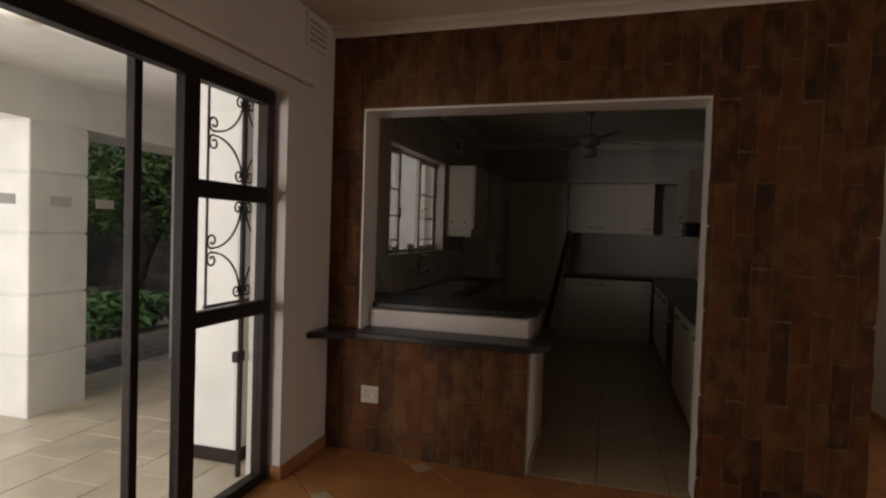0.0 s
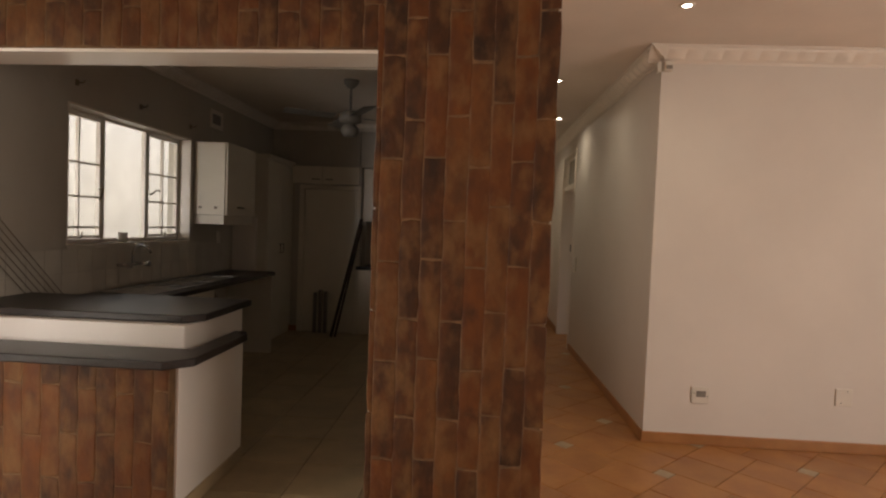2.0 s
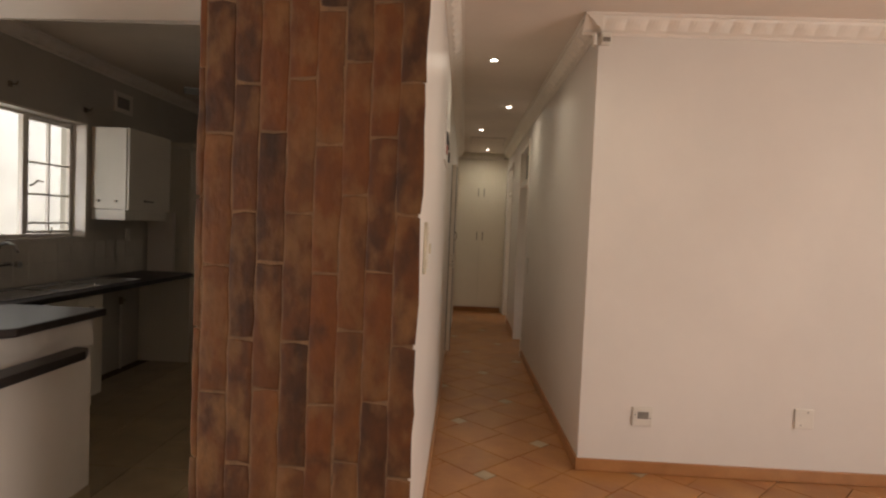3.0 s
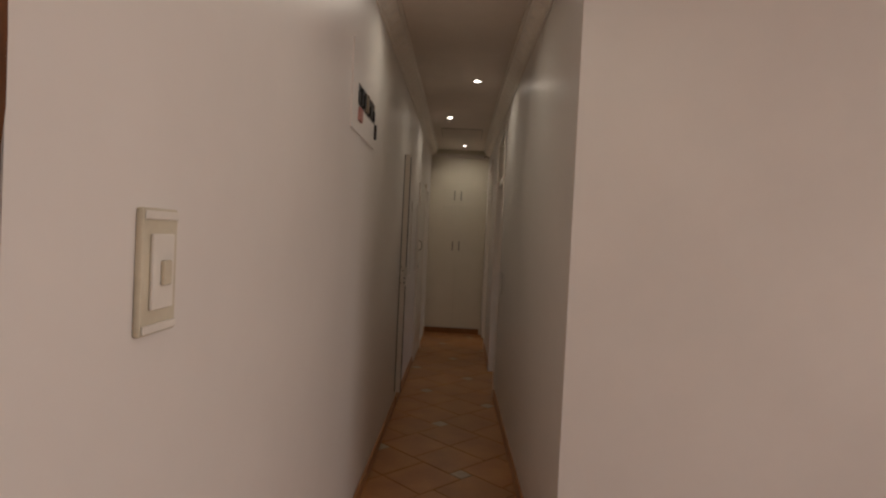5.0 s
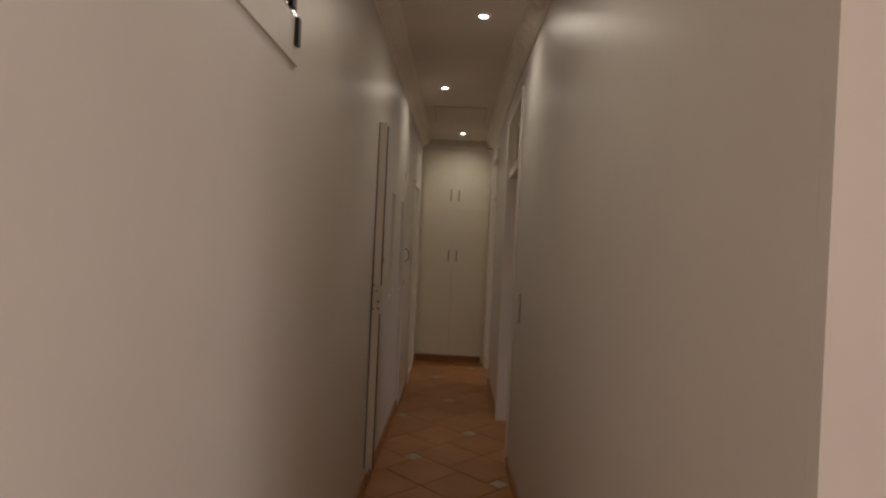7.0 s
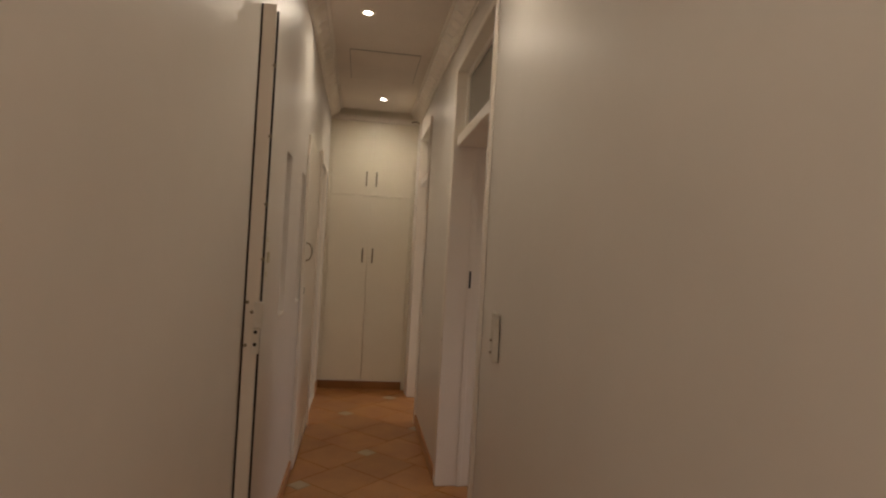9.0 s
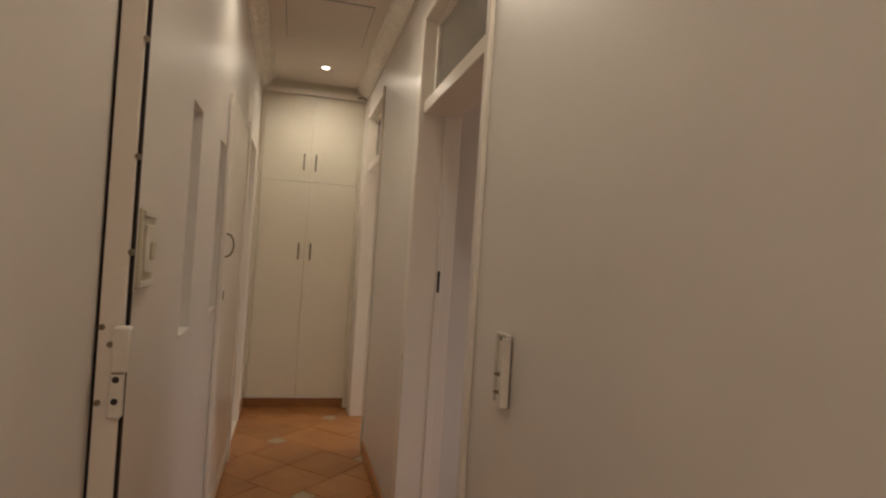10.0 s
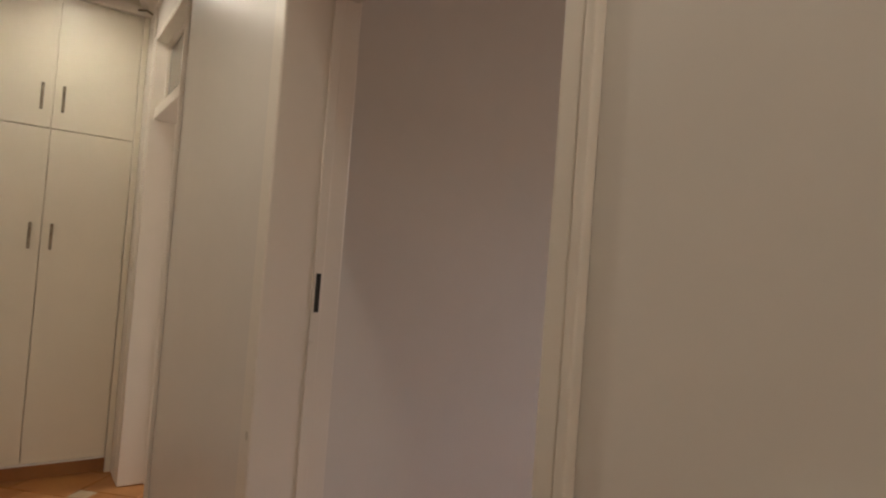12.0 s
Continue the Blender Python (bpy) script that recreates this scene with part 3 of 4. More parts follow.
def door_front(ob, axis, at, a0, a1, z0, z1, knobs=(), bar=None):
    """A cupboard door leaf with its handle: axis 'y' faces -y, 'x' faces +x, 'w' faces -x."""
    t = 0.018
    def put(u0, u1, w0, w1, d0, d1):
        if axis == "y":
            return (u0, u1, at - d1, at - d0, w0, w1)
        s = 1 if axis == "x" else -1
        return (min(at + s * d0, at + s * d1), max(at + s * d0, at + s * d1), u0, u1, w0, w1)
    d = part("door", boxes(put(a0 + 0.002, a1 - 0.002, z0 + 0.002, z1 - 0.002, 0.001, t), bevel=0.003), CUPBOARD, ob)
    for u, w in knobs:
        part("knob", boxes(put(u - 0.012, u + 0.012, w - 0.012, w + 0.012, t, t + 0.025), bevel=0.006), DULL, d, "small dark metal knob")
    if bar:
        u, w, lu, lw = bar
        bm = boxes(put(u - lu, u + lu, w - lw, w + lw, t + 0.018, t + 0.03), bevel=0.004)
        for e in (-1, 1):
            box(bm, *put(u + e * max(lu - 0.008, 0) - 0.006, u + e * max(lu - 0.008, 0) + 0.006, w + e * max(lw - 0.008, 0) - 0.006, w + e * max(lw - 0.008, 0) + 0.006, t, t + 0.02))
        part("handle", bm, DULL, d, "dark metal bar handle")
    return d


def unit(name, b, label):
    ob = thing(name, ((b[0] + b[1]) / 2, (b[2] + b[3]) / 2, b[4]), label, "cabinet", "kitchen units")
    part("body", boxes(b), CUPBOARD, ob)
    return ob


for i, (a, b) in enumerate(((4.2, 4.75), (4.75, 5.3))):
    u = unit("base_cabinet", (W + 0.004, -0.64, a, b, 0.1, 0.844), "cream kitchen base cabinet under the sink worktop")
    door_front(u, "x", -0.64, a, (a + b) / 2, 0.1, 0.84, (), ((a + b) / 2 - 0.08, 0.76, 0.05, 0.006))
    door_front(u, "x", -0.64, (a + b) / 2, b, 0.1, 0.84, (), ((a + b) / 2 + 0.08, 0.76, 0.05, 0.006))
    part("plinth", boxes((W + 0.004, -0.7, a, b, 0, 0.1)), CUPBOARD, u)
u = unit("worktop_end_panel", (W + 0.004, -0.62, 6.67, 6.695, 0.0, 0.844), "cream end panel carrying the worktop")

wp = thing("water_pipe", (W + 0.03, 6.33, 0), "pale water pipe with dark valve below the worktop", "pipe")
part("pipe", tube([(W + 0.03, 6.33, 0.0), (W + 0.03, 6.33, 0.62)], 0.011), PLASTIC, wp, smooth=True)
part("valve", tube([(W + 0.03, 6.33, 0.6), (W + 0.03, 6.33, 0.67)], 0.018, 10), DULL, wp)
part("tap_handle", boxes((W + 0.045, W + 0.06, 6.3, 6.36, 0.63, 0.645), bevel=0.003), DULL, wp)

# sink, taps
sk = thing("double_sink", (-0.87, 5.1, 0.884), "stainless steel double sink set into worktop", "sink")
part("rim", boxes((-1.06, -0.68, 4.45, 4.48, 0.884, 0.892), (-1.06, -0.68, 5.9, 5.93, 0.884, 0.892), (-1.06, -1.03, 4.48, 5.9, 0.884, 0.892), (-0.71, -0.68, 4.48, 5.9, 0.884, 0.892), (-1.03, -0.71, 5.0, 5.04, 0.884, 0.892), (-1.03, -0.71, 5.42, 5.5, 0.884, 0.892), bevel=0.003), CHROME, sk)
for a, b in ((4.48, 5.0), (5.04, 5.42), (5.5, 5.9)):
    part("bowl", boxes((-1.03, -0.71, a, b, 0.8845, 0.886)), CHROME, sk)
tp = thing("mixer_tap", (W, 4.85, 1.05), "chrome wall-mounted kitchen mixer tap with swan neck", "tap")
part("bar", tube([(W + 0.05, 4.74, 1.06), (W + 0.05, 4.98, 1.06)], 0.014), CHROME, tp, smooth=True)
for y in (4.74, 4.98):
    part("stem", tube([(W, y, 1.06), (W + 0.09, y, 1.06)], 0.012), CHROME, tp, smooth=True)
    part("knob", tube([(W + 0.09, y, 1.06), (W + 0.12, y, 1.06)], 0.022, 10), CHROME, tp)
part("spout", tube([(W + 0.05, 4.86, 1.06), (W + 0.055, 4.86, 1.15), (W + 0.08, 4.86, 1.2), (W + 0.13, 4.86, 1.215), (W + 0.18, 4.86, 1.195), (W + 0.2, 4.86, 1.15)], 0.01), CHROME, tp, smooth=True)
cup = new("plastic_cup", mesh("plastic_cup", lathe([(0.03, 0), (0.036, 0.075), (0.033, 0.075), (0.027, 0.005)], (W - 0.04, 4.88, 1.228)), PLASTIC, True))
tagged(cup, "small grey-white cup on the window sill", "cup")
dr = thing("dish_rack", (-1.03, 3.97, 0.885), "thin wire drying rack leaning against wall", "rack")
for i in range(6):
    part("wire", tube([(W + 0.03, 4.16 - i * 0.055, 0.888), (W + 0.03, 3.62 - i * 0.055, 1.4)], 0.0028, 5), DULL, dr)
part("foot", tube([(W + 0.03, 4.17, 0.888), (W + 0.03, 3.85, 0.888)], 0.004, 5), DULL, dr)
part("top_wire", tube([(W + 0.03, 3.63, 1.4), (W + 0.03, 3.39, 1.4)], 0.004, 5), DULL, dr)


# ---- kitchen window ----
wd = thing("window_1", (-1.26, 5.02, 1.225), "white steel cottage-pane casement window above the sink", "window")
wd["kind"] = "structure"
wx0, wx1 = -1.275, -1.245
part("window_frame", boxes((wx0, wx1, 4.2, 5.85, 1.225, 1.255), (wx0, wx1, 4.2, 5.85, 2.14, 2.17), (wx0, wx1, 4.2, 4.225, 1.255, 2.14), (wx0, wx1, 5.825, 5.85, 1.255, 2.14), bevel=0.002), TRIM, wd)
for y in (4.73, 5.3):
    part("mullion", boxes((wx0, wx1 + 0.01, y - 0.018, y + 0.018, 1.255, 2.14), bevel=0.003), TRIM, wd)
for a, b in ((4.235, 4.71), (5.32, 5.815)):
    c = part("casement", boxes((wx0 + 0.004, wx1 + 0.008, a, a + 0.02, 1.26, 2.135), (wx0 + 0.004, wx1 + 0.008, b - 0.02, b, 1.26, 2.135), (wx0 + 0.004, wx1 + 0.008, a, b, 2.115, 2.135), (wx0 + 0.004, wx1 + 0.008, a, b, 1.26, 1.28)), TRIM, wd)
    part("glazing_bar", boxes((wx0 + 0.008, wx1 + 0.004, (a + b) / 2 - 0.007, (a + b) / 2 + 0.007, 1.28, 2.115)), TRIM, c)
    for z in (1.34, 1.56, 1.8):
        part("glazing_bar", boxes((wx0 + 0.008, wx1 + 0.004, a + 0.02, b - 0.02, z - 0.007, z + 0.007)), TRIM, c)
    hy = b - 0.03 if a < 5 else a + 0.03
    part("latch", tube([(wx1 + 0.012, hy, 1.62), (wx1 + 0.04, hy, 1.63), (wx1 + 0.05, hy + (0.03 if a > 5 else -0.03), 1.66 if a > 5 else 1.57), (wx1 + 0.05, hy + (0.09 if a > 5 else -0.05), 1.655 if a > 5 else 1.54)], 0.007, 6), DULL, c, "dark brass window catch")
    part("stay", tube([(wx1 + 0.012, (a + b) / 2, 1.262), (wx1 + 0.03, (a + b) / 2, 1.275), (wx1 + 0.03, (a + b) / 2, 1.31)], 0.006, 6), DULL, c)
for a, b in ((4.225, 4.71), (4.75, 5.28), (5.32, 5.825)):
    p = part("pane", boxes((-1.262, -1.258, a, b, 1.26, 2.135)), GLASS, wd)
    p.visible_shadow = False
structure("trim_window", boxes((-1.243, W + 0.002, 5.838, 5.852, 1.226, 2.172), (-1.243, W + 0.002, 4.198, 4.212, 1.226, 2.172), (-1.243, W + 0.002, 4.212, 5.838, 2.158, 2.172)), TRIM, "white painted window reveal", "trim")
structure("window_sill_1", boxes((-1.243, W + 0.012, 4.19, 5.86, 1.2, 1.226)), WTILE, "white tiled inner window sill", "sill")

# wall tiles behind the sink
wt = structure("splashback", boxes((W, W + 0.004, 3.39, 6.72, 0.887, 1.199)), KITCHEN, "white tiled splashback above the sink worktop", "wall tiles")
for i in range(22):
    for j in range(2):
        y0, y1 = 3.395 + i * 0.151, min(3.395 + i * 0.151 + 0.148, 6.72)
        part("tile", boxes((W + 0.004, W + 0.009, y0, y1, 0.888 + j * 0.156, 0.888 + j * 0.156 + 0.153)), WTILE, wt)

# ---- wall cupboard, tall unit and far kitchen ----
u = unit("wall_cupboard", (W + 0.003, -0.82, 5.92, 6.6, 1.47, 2.16), "cream kitchen wall cupboard beside the window")
d = part("side_door", boxes((W + 0.006, -0.822, 5.9, 5.919, 1.475, 2.158), bevel=0.003), CUPBOARD, u)
for x in (-1.05, -0.9):
    part("knob", tube([(x, 5.9, 1.54), (x, 5.872, 1.54)], [0.007, 0.013], 10), DULL, d, "small dark metal knob")
door_front(u, "x", -0.82, 5.91, 6.6, 1.47, 2.16, (), (6.2, 1.55, 0.06, 0.006))
part("pelmet", boxes((W + 0.006, -0.83, 5.91, 6.6, 1.38, 1.468), bevel=0.003), CUPBOARD, u)
u = unit("tall_cupboard", (W + 0.003, -0.86, 7.1, 8.01, 0.0, 2.14), "tall cream kitchen cupboard in the corner")
door_front(u, "x", -0.86, 7.1, 7.55, 0.08, 2.12, (), (7.5, 1.1, 0.006, 0.06))
door_front(u, "x", -0.86, 7.55, 8.0, 0.08, 2.12, (), (7.6, 1.1, 0.006, 0.06))
part("cornice", boxes((W + 0.003, -0.82, 7.08, 8.01, 2.14, 2.2), bevel=0.01), CUPBOARD, u)
# white panel added to stand in for a brightly lit patch here
bd = thing("white_board", (-1.0, 6.85, 0), "upright white panel added for a bright lit patch between cupboards", "board")
part("panel", boxes((W + 0.005, -0.86, 6.80, 6.83, 0.0, 1.46)), TRIM, bd)
ov = unit("over_door_cupboard", (-0.92, 0.03, 7.97, 8.02, 1.93, 2.16), "cream cupboard above the kitchen door")
door_front(ov, "y", 7.97, -0.92, -0.45, 1.93, 2.16, (), (-0.53, 1.99, 0.05, 0.006))
door_front(ov, "y", 7.97, -0.45, 0.03, 1.93, 2.16, (), (-0.36, 1.99, 0.05, 0.006))
d = thing("door_1", (-0.33, 8.0, 0), "plain cream closed kitchen door in its frame", "door")
d["kind"] = "structure"
part("door_frame", boxes((-0.75, -0.69, 7.985, 8.02, 0, 1.92), (0.0, 0.05, 7.985, 8.02, 0, 1.92), (-0.69, 0.0, 7.985, 8.02, 1.87, 1.92)), CUPBOARD, d)
part("leaf", boxes((-0.685, -0.005, 8.0, 8.018, 0.01, 1.865), bevel=0.003), CUPBOARD, d)
structure("baseboard_kitchen", boxes((-0.86, -0.76, 8.005, 8.02, 0, 0.07)), SKIRT, "tile skirting", "skirting")
for k, (a, b) in enumerate(((0.06, 0.44), (0.44, 0.82), (0.82, 1.2))):
    u = unit("wall_cupboard", (a, b, 8.1, 8.49, 1.47, 2.16), "cream kitchen wall cupboard above a dark worktop")
    door_front(u, "y", 8.1, a, b, 1.47, 2.16, (), ((b - 0.08 if k % 2 == 0 else a + 0.08), 1.55, 0.045, 0.006))
    u = unit("base_cabinet", (a, b, 7.95, 8.49, 0.06, 0.84), "cream kitchen base cabinet below the far worktop")
    door_front(u, "y", 7.95, a, b, 0.06, 0.84, (), ((b - 0.08 if k % 2 == 0 else a + 0.08), 0.77, 0.045, 0.006))
    part("plinth", boxes((a, b, 7.99, 8.4, 0, 0.06)), CUPBOARD, u)
worktop("far_worktop", [(0.03, 7.9), (1.2, 7.9), (1.2, 3.6), (1.765, 3.6), (1.765, 8.49), (0.1, 8.49), (0.1, 8.14), (0.03, 8.1)], 0.845, 0.885, "charcoal laminate worktop along two kitchen walls")
for k in range(7):
    a = 3.62 + k * 0.6
    if k == 3:
        o = thing("built_in_oven", (1.5, a + 0.3, 0.1), "black built-in oven between cream cabinets", "oven")
        part("body", boxes((1.25, 1.76, a, a + 0.598, 0.1, 0.844)), CUPBOARD, o)
        part("door", boxes((1.225, 1.249, a + 0.01, a + 0.588, 0.16, 0.7), bevel=0.004), BLACK, o)
        part("panel", boxes((1.225, 1.249, a + 0.01, a + 0.588, 0.71, 0.84), bevel=0.004), BLACK, o)
        part("handle", tube([(1.2, a + 0.06, 0.66), (1.2, a + 0.54, 0.66)], 0.009), CHROME, o)
        continue
    u = unit("base_cabinet", (1.245, 1.76, a, a + 0.598, 0.1, 0.844), "cream kitchen base cabinet along the side wall")
    door_front(u, "w", 1.245, a, a + 0.3, 0.1, 0.84, (), (a + 0.22, 0.76, 0.045, 0.006))
    door_front(u, "w", 1.245, a + 0.3, a + 0.598, 0.1, 0.84, (), (a + 0.38, 0.76, 0.045, 0.006))
    part("plinth", boxes((1.3, 1.76, a, a + 0.598, 0, 0.1)), CUPBOARD, u)
u = unit("wall_cupboard", (1.42, 1.765, 6.2, 7.4, 1.62, 2.16), "cream kitchen wall cupboard on the side wall")
door_front(u, "w", 1.42, 6.2, 6.8, 1.62, 2.16, (), (6.7, 1.68, 0.045, 0.006))
door_front(u, "w", 1.42, 6.8, 7.4, 1.62, 2.16, (), (6.9, 1.68, 0.045, 0.006))
sh = thing("kitchen_shelf", (1.6, 6.8, 1.44), "white shelf with a small black oven", "shelf")
part("board", boxes((1.38, 1.765, 6.2, 7.4, 1.43, 1.46), bevel=0.003), TRIM, sh)
mw = thing("small_oven", (1.55, 6.7, 1.46), "small black appliance on white shelf", "appliance")
part("case", boxes((1.42, 1.74, 6.45, 6.8, 1.46, 1.61), bevel=0.008), BLACK, mw)
part("knob", tube([(1.42, 6.75, 1.53), (1.4, 6.75, 1.53)], 0.02, 10), GREYPL, mw)
pl = thing("leaning_pole", (-0.2, 7.75, 0), "pair of long dark wooden poles leaning on cabinets", "pole")
part("pole", tube([(-0.22, 7.72, 0.0), (0.09, 7.88, 1.5)], 0.02, 8), POLE, pl)
part("pole", tube([(-0.17, 7.72, 0.0), (0.1, 7.87, 1.42)], 0.016, 8), POLE, pl)
bp = thing("short_battens", (-0.45, 7.93, 0), "three short wooden battens propped against door", "battens")
for i, (x, h) in enumerate(((-0.52, 0.52), (-0.45, 0.56), (-0.38, 0.54))):
    part("batten", boxes((x, x + 0.04, 7.93, 7.975, 0, h), bevel=0.003), GREYPL, bp)
for y, z in ((4.28, 2.31), (5.02, 2.3), (5.82, 2.28)):
    b = thing("curtain_bracket", (W, y, z), "small dark curtain bracket above the window", "bracket", "curtain brackets")
    part("plate", boxes((W, W + 0.008, y - 0.015, y + 0.015, z - 0.02, z + 0.02)), DULL, b)
    part("hook", tube([(W, y, z), (W + 0.05, y, z), (W + 0.06, y, z + 0.02)], 0.006, 6), DULL, b)
kv = thing("air_vent", (W, 6.35, 2.42), "white plaster air vent high on kitchen wall", "vent")
part("frame", boxes((W, W + 0.015, 6.2, 6.24, 2.35, 2.53), (W, W + 0.015, 6.44, 6.48, 2.35, 2.53), (W, W + 0.015, 6.24, 6.44, 2.49, 2.53), (W, W + 0.015, 6.24, 6.44, 2.35, 2.39)), TRIM, kv)
part("mesh", boxes((W, W + 0.006, 6.24, 6.44, 2.39, 2.49)), GREYPL, kv)
fan = thing("ceiling_fan", (0.4, 5.7, CEIL), "white four-blade ceiling fan with glass lamp shade", "fan")
part("canopy", lathe([(0.03, -0.07), (0.065, -0.03), (0.07, 0)], (0.4, 5.7, CEIL)), FANPAINT, fan, smooth=True)
part("rod", tube([(0.4, 5.7, CEIL - 0.28), (0.4, 5.7, CEIL - 0.05)], 0.012), FANPAINT, fan)
part("motor", lathe([(0.05, -0.39), (0.1, -0.37), (0.1, -0.3), (0.04, -0.27)], (0.4, 5.7, CEIL)), FANPAINT, fan, smooth=True)
part("lamp_shade", lathe([(0.05, -0.5), (0.075, -0.47), (0.08, -0.43), (0.05, -0.395)], (0.4, 5.7, CEIL)), FANPAINT, fan, smooth=True)
for k in range(4):
    m = Matrix.Translation((0.4, 5.7, CEIL - 0.33)) @ Matrix.Rotation(k * math.pi / 2 + 0.5, 4, "Z") @ Matrix.Rotation(radians(10), 4, "X")
    part("blade", box(bmesh.new(), 0.14, 0.58, -0.06, 0.06, -0.004, 0.004, 0.003, m), FANPAINT, fan)

# ---- plates, sockets, lamps ----
def plate(name, label, cat, axis, at, u, z, w, h, face=None, grp=""):
    """A wall plate: axis 'y' faces -y, 'x' faces +x, 'w' faces -x."""
    def put(u0, u1, z0, z1, d0, d1):
        if axis == "y":
            return (u0, u1, at - d1, at - d0, z0, z1)
        s = 1 if axis == "x" else -1
        return (min(at + s * d0, at + s * d1), max(at + s * d0, at + s * d1), u0, u1, z0, z1)
    pos = (u, at, z) if axis == "y" else (at, u, z)
    ob = thing(name, pos, label, cat, grp)
    part("plate", boxes(put(u - w / 2, u + w / 2, z - h / 2, z + h / 2, 0, 0.012), bevel=0.004), SOCKETFACE if name in ("wall_socket", "light_switch") else PLASTIC, ob)
    if face == "socket":
        for du, dz, s in ((-0.022, 0.018, 0.009), (-0.034, -0.012, 0.007), (-0.01, -0.012, 0.007)):
            part("socket_hole", boxes(put(u + du - s / 2, u + du + s / 2, z + dz - s / 2, z + dz + s / 2, 0.0122, 0.013)), BLACK, ob)
        part("rocker", boxes(put(u + 0.02, u + 0.038, z - 0.02, z + 0.012, 0.012, 0.018), bevel=0.002), PLASTIC, ob)
    if face == "open":
        part("insert", boxes(put(u - 0.03, u + 0.035, z - 0.012, z + 0.03, 0.012, 0.014)), GREYPL, ob)
        for s in (-1, 1):
            part("screw", boxes(put(u + s * 0.045 - 0.003, u + s * 0.045 + 0.003, z + 0.01 * -s, z + 0.01 * -s + 0.006, 0.012, 0.014)), BLACK, ob)
    if face == "blank":
        for s in (-1, 1):
            part("screw", boxes(put(u + s * 0.02 - 0.003, u + s * 0.02 + 0.003, z + s * 0.04, z + s * 0.04 + 0.006, 0.012, 0.014)), BLACK, ob)
    if face == "switch":
        for top in (z + h / 2 - 0.004, z - h / 2 + 0.018):
            part("surround", boxes(put(u - w / 2 + 0.004, u + w / 2 - 0.004, top - 0.014, top, 0.012, 0.016), bevel=0.002), PLASTIC, ob)
        part("switch_plate", boxes(put(u - w * 0.3, u + w * 0.3, z - h * 0.3, z + h * 0.3, 0.012, 0.019), bevel=0.003), PLASTIC, ob)
        part("rocker", boxes(put(u - 0.012, u + 0.012, z - 0.022, z + 0.018, 0.019, 0.027), bevel=0.003), SOCKETFACE, ob)
    return ob


plate("wall_socket", "cream three-pin wall socket with switch on bricks", "socket", "y", BY - 0.006, -0.815, 0.38, 0.12, 0.11, "socket")
plate("wall_plate", "small white wall plate beside the kitchen window", "wall plate", "x", W, 6.45, 1.24, 0.075, 0.12, "blank")
plate("telephone_socket", "white wall plate with grey cable insert", "socket", "y", 4.605, 3.16, 0.348, 0.12, 0.114, "open")
plate("blank_plate", "white blanking plate with two screws on wall", "wall plate", "y", 4.605, 4.115, 0.383, 0.11, 0.12, "blank")
plate("light_switch", "tall cream light switch plate on corridor wall", "switch", "x", CL, 3.345, 1.36, 0.11, 0.2, "switch")
plate("light_switch", "cream light switch in square white surround", "switch", "x", CL, 7.49, 1.303, 0.12, 0.176, "switch")
al = thing("alarm_sensor", (2.8, 4.58, 2.6), "white motion alarm sensor on the wall corner", "sensor")
part("bracket", boxes((2.745, 2.765, 4.55, 4.604, 2.54, 2.61), bevel=0.004), PLASTIC, al)
part("body", boxes((2.787, 2.85, 4.55, 4.604, 2.55, 2.615), bevel=0.01), PLASTIC, al)
part("lens", boxes((2.797, 2.84, 4.546, 4.55, 2.56, 2.585)), GREYPL, al)
br = thing("lock_bracket", (CR, 7.45, 1.05), "broken white lock keeper bracket screwed to wall", "bracket")
part("plate", boxes((CR - 0.005, CR, 7.41, 7.5, 0.965, 1.145), bevel=0.002), PLASTIC, br)
part("lip", boxes((CR - 0.022, CR - 0.005, 7.405, 7.413, 0.968, 1.138), bevel=0.002), PLASTIC, br)
part("flange", boxes((CR - 0.024, CR - 0.019, 7.405, 7.417, 0.968, 1.138), bevel=0.002), PLASTIC, br)
part("ridge", boxes((CR - 0.012, CR - 0.005, 7.488, 7.5, 0.968, 1.14), bevel=0.002), PLASTIC, br)
part("top_tab", boxes((CR - 0.012, CR - 0.005, 7.415, 7.485, 1.138, 1.146), bevel=0.001), PLASTIC, br)
for z in (0.995, 1.04):
    part("bolt", tube([(CR - 0.005, 7.46, z), (CR - 0.022, 7.458, z + 0.002)], 0.0042, 8), DULL, br)
    part("nut", tube([(CR - 0.005, 7.46, z), (CR - 0.009, 7.46, z)], 0.0075, 6), DULL, br)
for y, z in ((7.43, 1.128), (7.468, 1.13), (7.42, 0.978)):
    part("screw", tube([(CR - 0.005, y, z), (CR - 0.0072, y, z)], 0.006, 8), DULL, br)

for x, y in SPOTS:
    dl = thing("downlight", (x, y, CEIL), "lit recessed ceiling downlight with white ring", "downlight", "corridor downlights")
    part("ring", lathe([(0.024, -0.003), (0.03, -0.008), (0.042, -0.006), (0.044, 0)], (x, y, CEIL)), TRIM, dl, smooth=True)
    part("bulb", lathe([(0.0235, -0.005), (0.0235, -0.001)], (x, y, CEIL), 20), BULB, dl)
hs = thing("attic_hatch", (2.325, 9.7, CEIL), "square ceiling hatch with dark uneven gap", "hatch")
# black sheet paints in the shade inside the hatch gap
part("gap", boxes((2.08, 2.571, 9.366, 10.038, CEIL - 0.003, CEIL)), BLACK, hs)
part("panel", boxes((2.083, 2.568, 9.368, 10.03, CEIL - 0.006, CEIL - 0.001), bevel=0.001), CEILING, hs)

